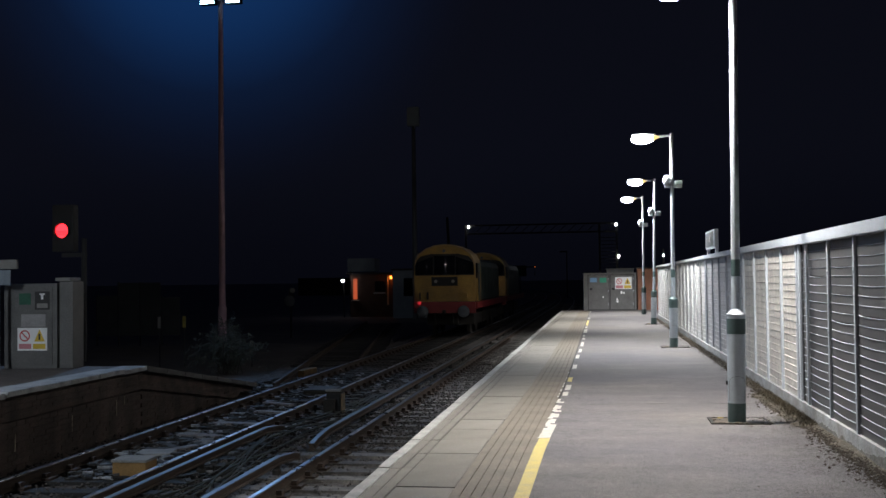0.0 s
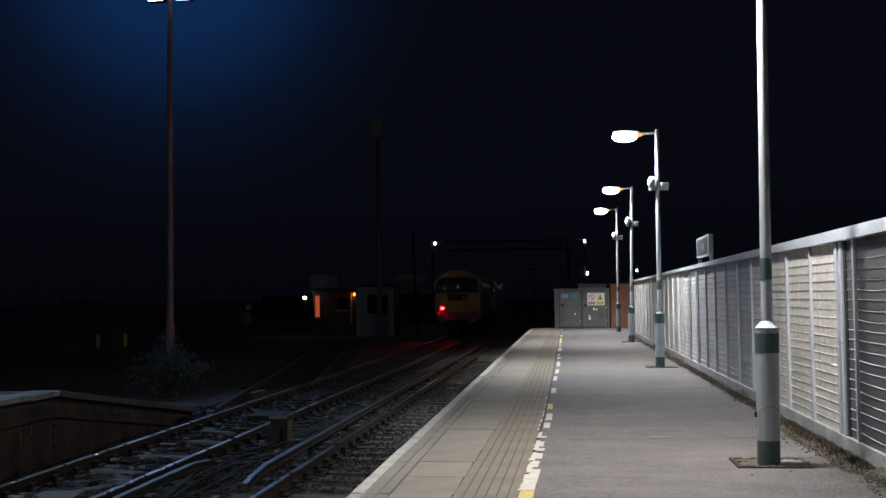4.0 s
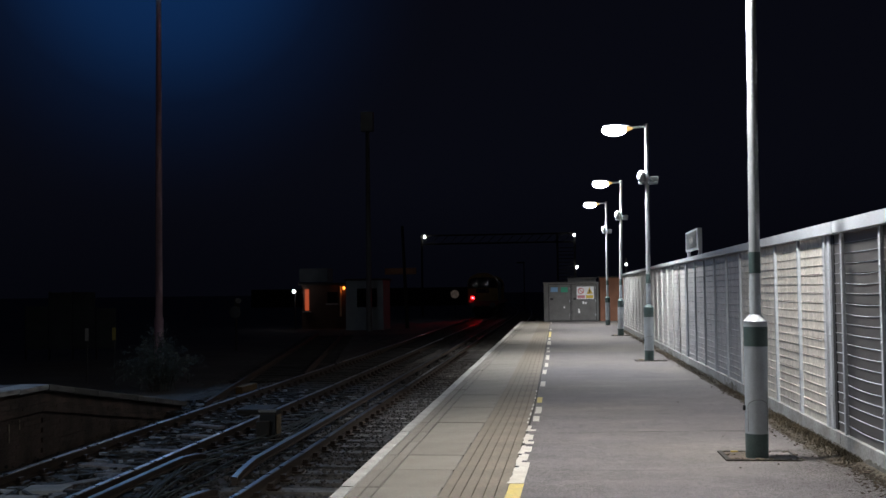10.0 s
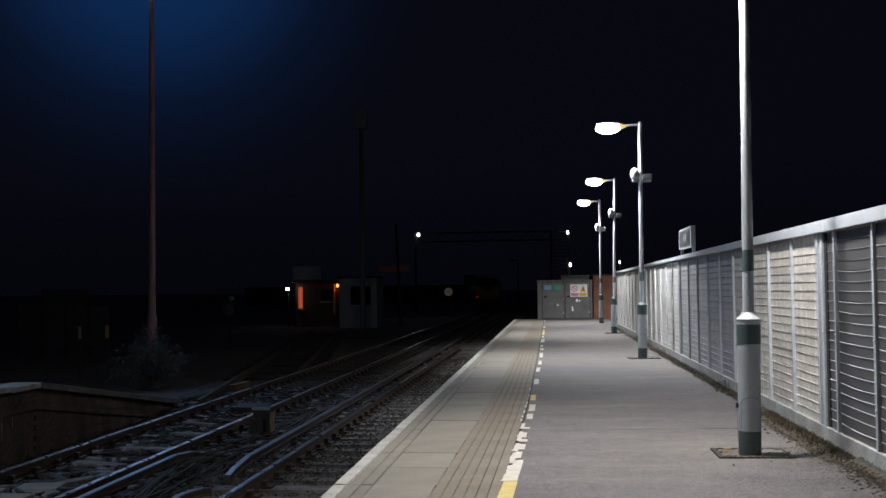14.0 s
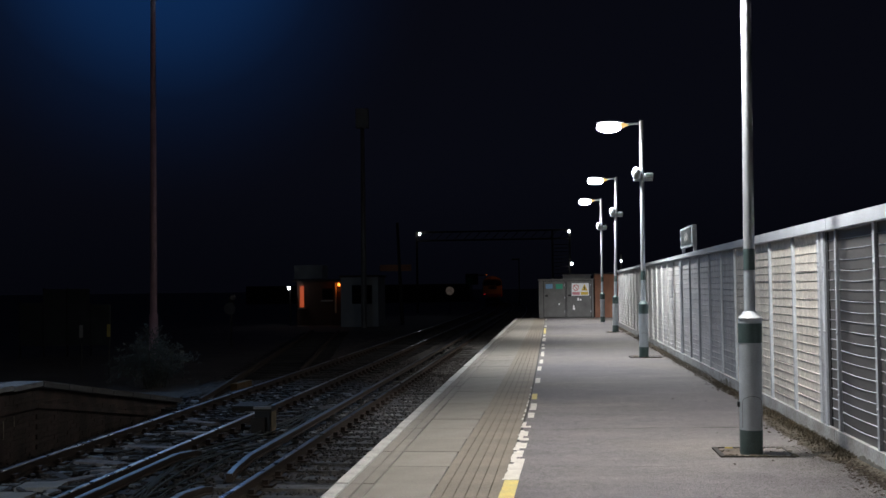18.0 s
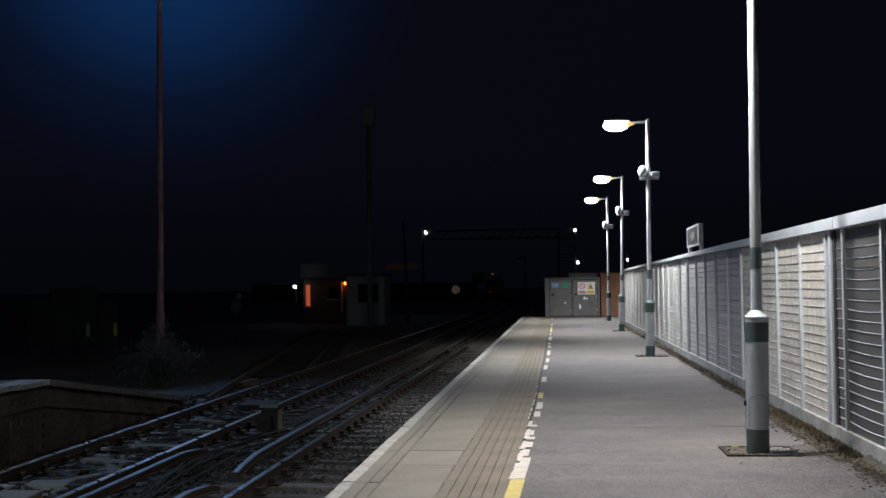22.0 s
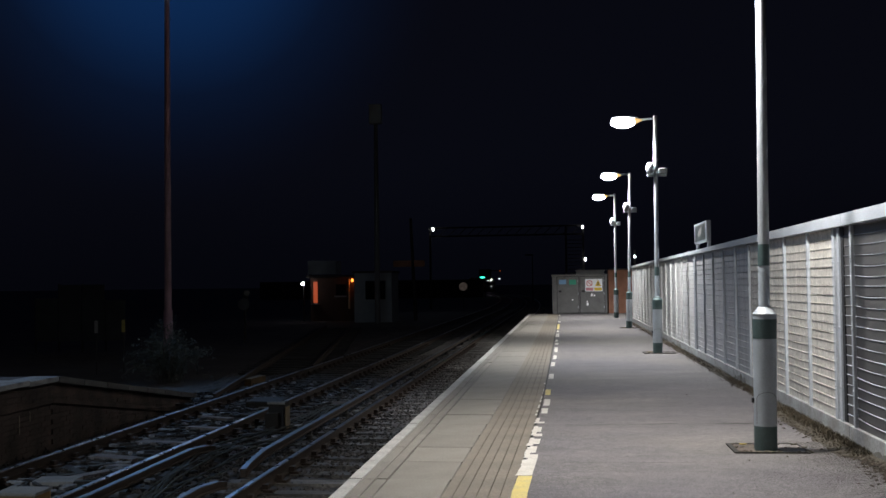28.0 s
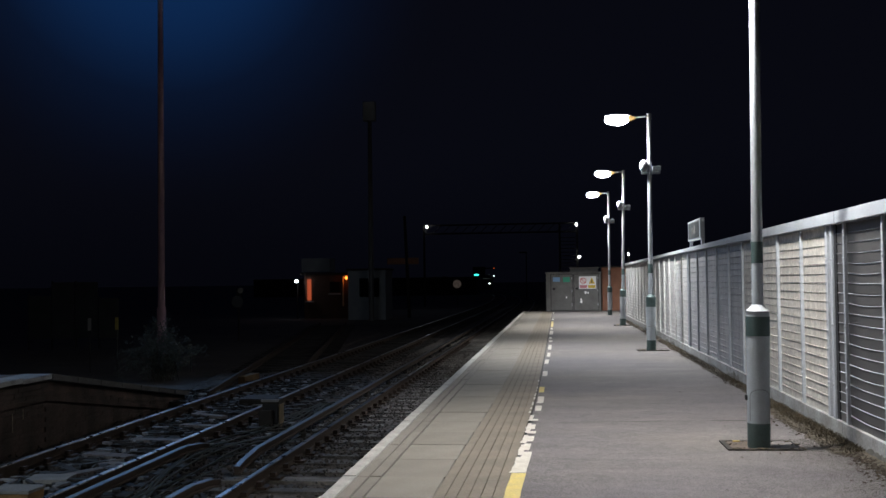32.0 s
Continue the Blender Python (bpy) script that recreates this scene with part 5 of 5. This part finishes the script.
dc = thing("shunting_disc", "dull round disc signal beside the track", "signal", (-9.98, 105, GROUND_Z))
bm = B()
rod(bm, (0, -0.03, 2.36), (0, 0.03, 2.36), 0.42, None, 28)
# emission stands in for lamplight that does not reach the disc
part("disc", bm, mat("lit_disc_face", (0.80, 0.70, 0.62), 0.6, 0, 0.35, 3, 12, 0.1, None, 0.5, (0.85, 0.66, 0.55), 0.034), dc, "pale disc, its faint light put in as glow")
part("post", rod(B(), (0, 0.06, 0), (0, 0.06, 2.2), 0.04), BLACK_STEEL, dc)

gt = thing("signal_gantry", "dark lattice gantry over the tracks with small white lamps", "gantry", (0, 110, GROUND_Z))
for x in (-13.9, 0.4, 2.2):
    part("leg", box(B(), x - 0.1, x + 0.1, -0.1, 0.1, 0, 8.6), UNDER, gt)
for z in (7.6, 8.5):
    part("beam", box(B(), -14, 2.3, -0.09, 0.09, z, z + 0.16), UNDER, gt)
for z in [3.6 + 0.38 * i for i in range(10)]:
    part("rung", box(B(), 0.5, 2.1, -0.04, 0.04, z, z + 0.07), UNDER, gt)
for i in range(16):
    x = -14 + i
    part("brace", rod(B(), (x, 0, 7.68), (x + 1, 0, 8.58), 0.035, None, 6), UNDER, gt)
for x, z in ((-13.56, 7.20 - GROUND_Z), (2.15, 7.17 - GROUND_Z), (2.38, 3.8 - GROUND_Z)):
    part("lamp", ball(B(), (x, -0.3, z), 0.11, 0.1, 0.17), WHITE_GLOW, gt, "small bright white lamp")
sl = thing("stair_lamp", "small white lamp on a pole behind the fence", "lamp", (3.39, 50, GROUND_Z))
part("post", rod(B(), (0, 0, 0), (0, 0, 4.1), 0.05), UNDER, sl)
part("lamp", ball(B(), (0.0, -0.1, 3.78), 0.045, 0.04, 0.06), WHITE_GLOW, sl)
fs = thing("far_signal", "far colour-light signal showing green", "signal", (-13.76, 200, GROUND_Z))
part("post", rod(B(), (-1.0, 0.15, 0), (-1.0, 0.15, 3.3), 0.1), BLACK_STEEL, fs)
part("arm", box(B(), 0.2, 1.95, 0.06, 0.2, 5.0, 5.2), BLACK_STEEL, fs)
part("head", box(B(), -2.2, 0.2, 0.03, 0.3, 3.3, 5.4), BLACK_STEEL, fs)
part("lens", ball(B(), (-1.5, 0, 3.86), 0.5, 0.05, 0.15), GREEN_GLOW, fs, "glowing green lens")
part("lens", ball(B(), (1.8, 0, 3.64), 0.055, 0.05, 0.055), WHITE_GLOW, fs, "small white lamp")
part("bracket", rod(B(), (1.86, 0.13, 3.5), (1.86, 0.13, 5.0), 0.04, None, 8), BLACK_STEEL, fs)
# added plates that keep two steady lamps dark until their time
shade = part("shade", box(B(), -0.62, 0.62, -0.03, 0.03, -0.24, 0.24), BLACK_STEEL, fs, "added black plate that hides the green lens at first")
wicket = part("shade", box(B(), -0.12, 0.12, -0.03, 0.03, -0.12, 0.12), BLACK_STEEL, fs, "added small plate that hides the white lamp at first")
part("lens", ball(B(), (1.86, 0, 5.1), 0.08, 0.05, 0.08), glow("faint_orange_lamp", (1.0, 0.16, 0.02), 0.8), fs, "faint orange lamp")


# unseen wall, added to block the far train's headlights until it comes out
aw = part("retaining_wall", box(B(), -60, -15.45, 203, 206, GROUND_Z, 2.3), DARK_WALL)
tagged(aw, "unseen dark wall added to hide the far train", "wall", kind="structure")


# ---------------- locomotives ----------------
def cab_pane(x0, x1, z0, t0, t1, n=8):
    """A cab window: a thick pane, bowed a little outwards, with its top edge from t0 to t1."""
    bm = B()
    front, back = [], []
    for j in range(n + 1):
        v = j / n
        row = []
        for i in range(n + 1):
            u = i / n
            x, z = x0 + (x1 - x0) * u, z0 + (t0 + (t1 - t0) * u - z0) * v
            row.append(bm.verts.new((x, 0.085 - 0.12 * u * (1 - u) * (x1 - x0) - 0.02 * v * (0.2 - v), z)))
        front.append(row)
    for a, b in zip(front, front[1:]):
        for i in range(n):
            bm.faces.new((a[i], a[i + 1], b[i + 1], b[i]))
    rim = front[0] + [r[-1] for r in front[1:]] + front[-1][-2::-1] + [r[0] for r in front[-2:0:-1]]
    back = [bm.verts.new((v.co.x, 0.118, v.co.z)) for v in rim]
    for i in range(len(rim)):
        j = (i + 1) % len(rim)
        bm.faces.new((rim[j], rim[i], back[i], back[j]))
    bm.faces.new(back[::-1])
    bmesh.ops.recalc_face_normals(bm, faces=bm.faces[:])
    return bm


def locomotive(label):
    """Rail level is z 0; the cab's end face is at y 0 and the bonnet runs on towards y 14."""
    t = thing("locomotive", label, "locomotive", group="coupled locomotives")
    roof = [(1.30, 2.95), (1.25, 3.22), (1.11, 3.49), (0.8, 3.72), (0.42, 3.86), (0, 3.90), (-0.42, 3.86), (-0.8, 3.72), (-1.11, 3.49), (-1.25, 3.22), (-1.30, 2.95)]
    part("cab", prism(B(), [(-1.31, 1.47), (1.31, 1.47)] + roof, 0.12, 2.3), LOCO_YELLOW, t, "yellow cab with a rounded roof")
    part("roof", prism(B(), [(x * 1.01, z + 0.012) for x, z in roof] + [(x * 0.98, z - 0.03) for x, z in roof[::-1]], 0.05, 2.35), LOCO_ROOF, t, "weathered roof sheet")
    beam = part("buffer_beam", box(B(), -1.31, 1.31, 0.0, 0.2, 0.98, 1.46, 0.02), LOCO_RED, t, "red buffer beam")
    for x in (-0.87, 0.87):
        bf = part("buffer", rod(B(), (x, 0.0, 1.06), (x, -0.42, 1.06), 0.10), UNDER, beam)
        part("buffer_head", ball(B(), (x, -0.45, 1.06), 0.25, 0.05, 0.25, 20), BUFFER, beam, "round steel buffer head", True)
    part("coupling_hook", box(B(), -0.06, 0.06, -0.3, 0.0, 0.95, 1.12, 0.02), UNDER, beam)
    for x in (-0.4, 0.35, 0.55):
        part("brake_hose", rod(B(), (x, -0.08, 1.0), (x + 0.05, -0.2, 0.5), 0.03), UNDER, beam)
    # front windows with a central pillar
    for x0, x1, t0, t1 in ((-1.23, -0.50, 3.12, 3.38), (-0.45, 0.45, 3.42, 3.42), (0.50, 1.23, 3.38, 3.12)):
        part("window", cab_pane(x0, x1, 2.62, t0, t1), GLASS, t, "dark cab window", True)
    band = [(1.27, 2.58), (1.27, 2.98), (1.21, 3.2), (1.02, 3.40), (0.6, 3.5), (-0.6, 3.5), (-1.02, 3.40), (-1.21, 3.2), (-1.27, 2.98), (-1.27, 2.58)]
    part("window_surround", prism(B(), band, 0.108, 0.1195), BLACK_STEEL, t, "black surround of the cab windows")
    part("horn", rod(B(), (0, 0.02, 3.62), (0, 0.2, 3.62), 0.07, 0.04, 14), BUFFER, t, "small grey horn under the roof edge")
    hc = part("headcode_box", box(B(), -0.56, 0.56, 0.06, 0.119, 2.14, 2.52, 0.02), BLACK_STEEL, t, "black headcode panel")
    for x in (-0.37, 0.37):
        part("marker_lamp", rod(B(), (x, 0.05, 2.33), (x, 0.06, 2.33), 0.07), COPING, hc)
    part("tail_lamp_case", box(B(), -0.98, -0.76, -0.02, 0.119, 1.60, 1.84, 0.02), LOCO_YELLOW, t, "lamp case")
    part("tail_lamp_case", box(B(), 0.76, 0.98, -0.02, 0.119, 1.60, 1.84, 0.02), LOCO_YELLOW, t, "lamp case")
    for x in (-0.6, -0.2, 0.3):
        part("grab_rail", rod(B(), (x, 0.08, 1.75), (x + 0.25, 0.08, 1.75), 0.015, None, 8), LOCO_YELLOW, t)
    for sx in (-1, 1):
        part("side_window", box(B(), sx * 1.315 - 0.01, sx * 1.315 + 0.01, 0.35, 0.95, 2.45, 3.1), GLASS, t)
        part("cab_door", box(B(), sx * 1.315 - 0.012, sx * 1.315 + 0.012, 1.2, 1.85, 1.5, 3.1), LOCO_GREEN, t)
        part("door_handrail", rod(B(), (sx * 1.36, 1.15, 1.6), (sx * 1.36, 1.15, 2.7), 0.018, None, 8), BUFFER, t)
        part("solebar", box(B(), sx * 1.31 - 0.06, sx * 1.31 + 0.06, 0.2, 14.0, 1.16, 1.44), LOCO_RED, t, "red solebar")
    part("deck", box(B(), -1.25, 1.25, 0.2, 14.0, 1.2, 1.46), UNDER, t)
    part("bonnet", prism(B(), [(-1.02, 1.47), (1.02, 1.47), (1.02, 3.0), (0.9, 3.25), (0.6, 3.4), (-0.6, 3.4), (-0.9, 3.25), (-1.02, 3.0)], 2.31, 13.7), LOCO_GREEN, t, "dark green bonnet")
    part("bonnet_end", box(B(), -1.0, 1.0, 13.7, 13.8, 1.5, 3.1, 0.03), LOCO_YELLOW, t)
    for k in range(8):
        for sx in (-1, 1):
            part("bonnet_door", box(B(), sx * 1.025 - 0.012, sx * 1.025 + 0.012, 2.6 + 1.35 * k, 3.8 + 1.35 * k, 1.65, 2.95, 0.01), LOCO_GREEN, t)
    for y in (3.4, 10.6):
        bg = part("bogie", box(B(), -1.05, 1.05, y - 1.6, y + 1.6, 0.42, 0.92, 0.05), UNDER, t)
        for dy in (-1.0, 1.0):
            for sx in (-1, 1):
                part("wheel", rod(B(), (sx * 0.70, y + dy, 0.545), (sx * 0.83, y + dy, 0.545), 0.545, None, 24), UNDER, bg)
    part("fuel_tank", box(B(), -1.0, 1.0, 5.6, 8.6, 0.4, 1.15, 0.05), UNDER, t)
    return t


LOCO_LABEL = "old locomotive with a yellow cab end and red buffer beam"
loco = locomotive(LOCO_LABEL)
part("tail_lamp", rod(B(), (-0.87, -0.028, 1.72), (-0.87, -0.021, 1.72), 0.10, None, 20), TAIL_GLOW, loco, "glowing red tail lamp")
part("side_lamp", rod(B(), (-1.08, -0.03, 1.42), (-1.08, 0.0, 1.42), 0.07, None, 16), DIM_RED, loco, "dimly glowing red side lamp")
# added shields that keep the red glow off the hut beside the track
for x in (-1.03, -0.71):
    part("lamp_blinker", box(B(), x - 0.006, x + 0.006, -0.25, 0.118, 1.57, 1.87, 0.004), UNDER, loco, "added side shield that narrows the tail lamp's light")
cup = B()
box(cup, -0.14, 0.14, -0.012, 0.0, -0.15, 0.15, 0.004)
for s in (-1, 1):
    box(cup, min(s * 0.14, s * 0.125), max(s * 0.14, s * 0.125), 0.001, 0.175, -0.15, 0.15)
    box(cup, -0.124, 0.124, 0.001, 0.175, min(s * 0.15, s * 0.135), max(s * 0.15, s * 0.135))
# added shutter, no part of the locomotive: it blinks the steady lamp
cover = part("lamp_cover", cup, LOCO_YELLOW, loco, "added shutter that makes the tail lamp blink")
loco2 = locomotive("dim second locomotive coupled behind the first")


def unit_train():
    t = thing("train", "far train standing in the dark with bright headlights", "train")
    part("body", prism(B(), [(-1.35, 0.9), (1.35, 0.9), (1.4, 2.6), (1.1, 3.6), (0.5, 3.85), (-0.5, 3.85), (-1.1, 3.6), (-1.4, 2.6)], 0, 20), LOCO_GREEN, t)
    part("window", box(B(), -1.0, 1.0, -0.03, -0.004, 1.95, 2.8), GLASS, t)
    part("skirt", box(B(), -1.2, 1.2, 0.1, 19.8, 0.3, 0.9), UNDER, t)
    for x, z, r in ((-0.40, 3.38, 0.27), (0.46, 3.38, 0.25)):
        part("headlight", ball(B(), (x, -0.1, z), r, 0.06, r), WHITE_GLOW, t, "bright white headlight")
    part("marker_light", ball(B(), (0.62, -0.05, 1.72), 0.09, 0.04, 0.09, 10), WHITE_GLOW, t, "small white marker light")
    for y in (3, 17):
        for sx in (-1, 1):
            part("wheel", rod(B(), (sx * 0.7, y, 0.42), (sx * 0.83, y, 0.42), 0.42), UNDER, t)
    return t


train = unit_train()
# added blind, no part of the train: it puts the headlights out
blind = part("headlight_blind", box(B(), -0.78, 0.78, -0.02, 0.02, -0.32, 0.32, 0.01), BLACK_STEEL, train, "added dark blind that hides the headlights")


# ---------------- what moves ----------------
def on_track(mid, y):
    slope = math.degrees(math.atan((bend(y + 1) - bend(y - 1)) / 2))
    return pose(mid + bend(y), y, RAIL_Z, 0, 0, -slope)


LOCO_ROWS = [(0, 41.6), (1, 45.6), (2, 50.3), (3, 55.6), (4.5, 63.3), (6, 71.1), (8, 81.7), (10, 91.7), (12, 102), (14, 114.5), (16, 129), (18, 144), (20, 160), (22, 178), (25, 211), (28, 250), (32, 305)]
SHUT, OPEN = pose(-0.87, -0.06, 1.72), pose(-0.87, -0.06, 2.06)
# tail lamp flashes about twice a second: an added shutter opens for a blink
FLASHES = [0.4 + 0.5 * i for i in range(7)] + [3.92, 4.44, 4.96] + [6.0 + 0.5 * i for i in range(10)] + [11.05, 11.57, 12.09]
FLASHES += [12.6 + 0.509 * i for i in range(12)] + [18.71 + 0.515 * i for i in range(6)] + [21.8 + 0.5 * i for i in range(8)] + [25.81 + 0.51 * i for i in range(13)]
COVER_ROWS = [(0, SHUT)]
for f in FLASHES:
    COVER_ROWS += [(f - 0.1, SHUT), (f - 0.034, OPEN), (f + 0.034, OPEN), (f + 0.1, SHUT)]
COVER_ROWS.append((32, SHUT))
TRAIN_ROWS = [(0, 420), (24.2, 300), (27.5, 259.5), (28, 258), (31, 252), (32, 250.5)]
SHADE_ROWS = [(0, pose(-1.5, -0.12, 3.86)), (25.9, pose(-1.5, -0.12, 3.86)), (26.6, pose(-1.5, -0.12, 3.0)), (32, pose(-1.5, -0.12, 3.0))]
WICKET_ROWS = [(0, pose(1.8, -0.12, 3.64)), (23.6, pose(1.8, -0.12, 3.64)), (23.9, pose(1.8, -0.12, 3.2)), (32, pose(1.8, -0.12, 3.2))]
BLIND_ROWS = [(0, pose(0.72, -0.2, 2.5)), (30.05, pose(0.72, -0.2, 2.5)), (30.4, pose(0.72, -0.2, 3.38)), (31.05, pose(0.72, -0.2, 3.38)), (31.4, pose(0, -0.2, 3.38)), (32, pose(0, -0.2, 3.38))]


def motions():
    walk(loco, [(t, on_track(-6.25, y)) for t, y in LOCO_ROWS])
    walk(loco2, [(t, on_track(-6.25, y + 14.5)) for t, y in LOCO_ROWS])
    walk(cover, COVER_ROWS)
    walk(shade, SHADE_ROWS)
    walk(wicket, WICKET_ROWS)
    walk(blind, BLIND_ROWS)
    walk(train, [(t, on_track(-2.86, y)) for t, y in TRAIN_ROWS])


motions()
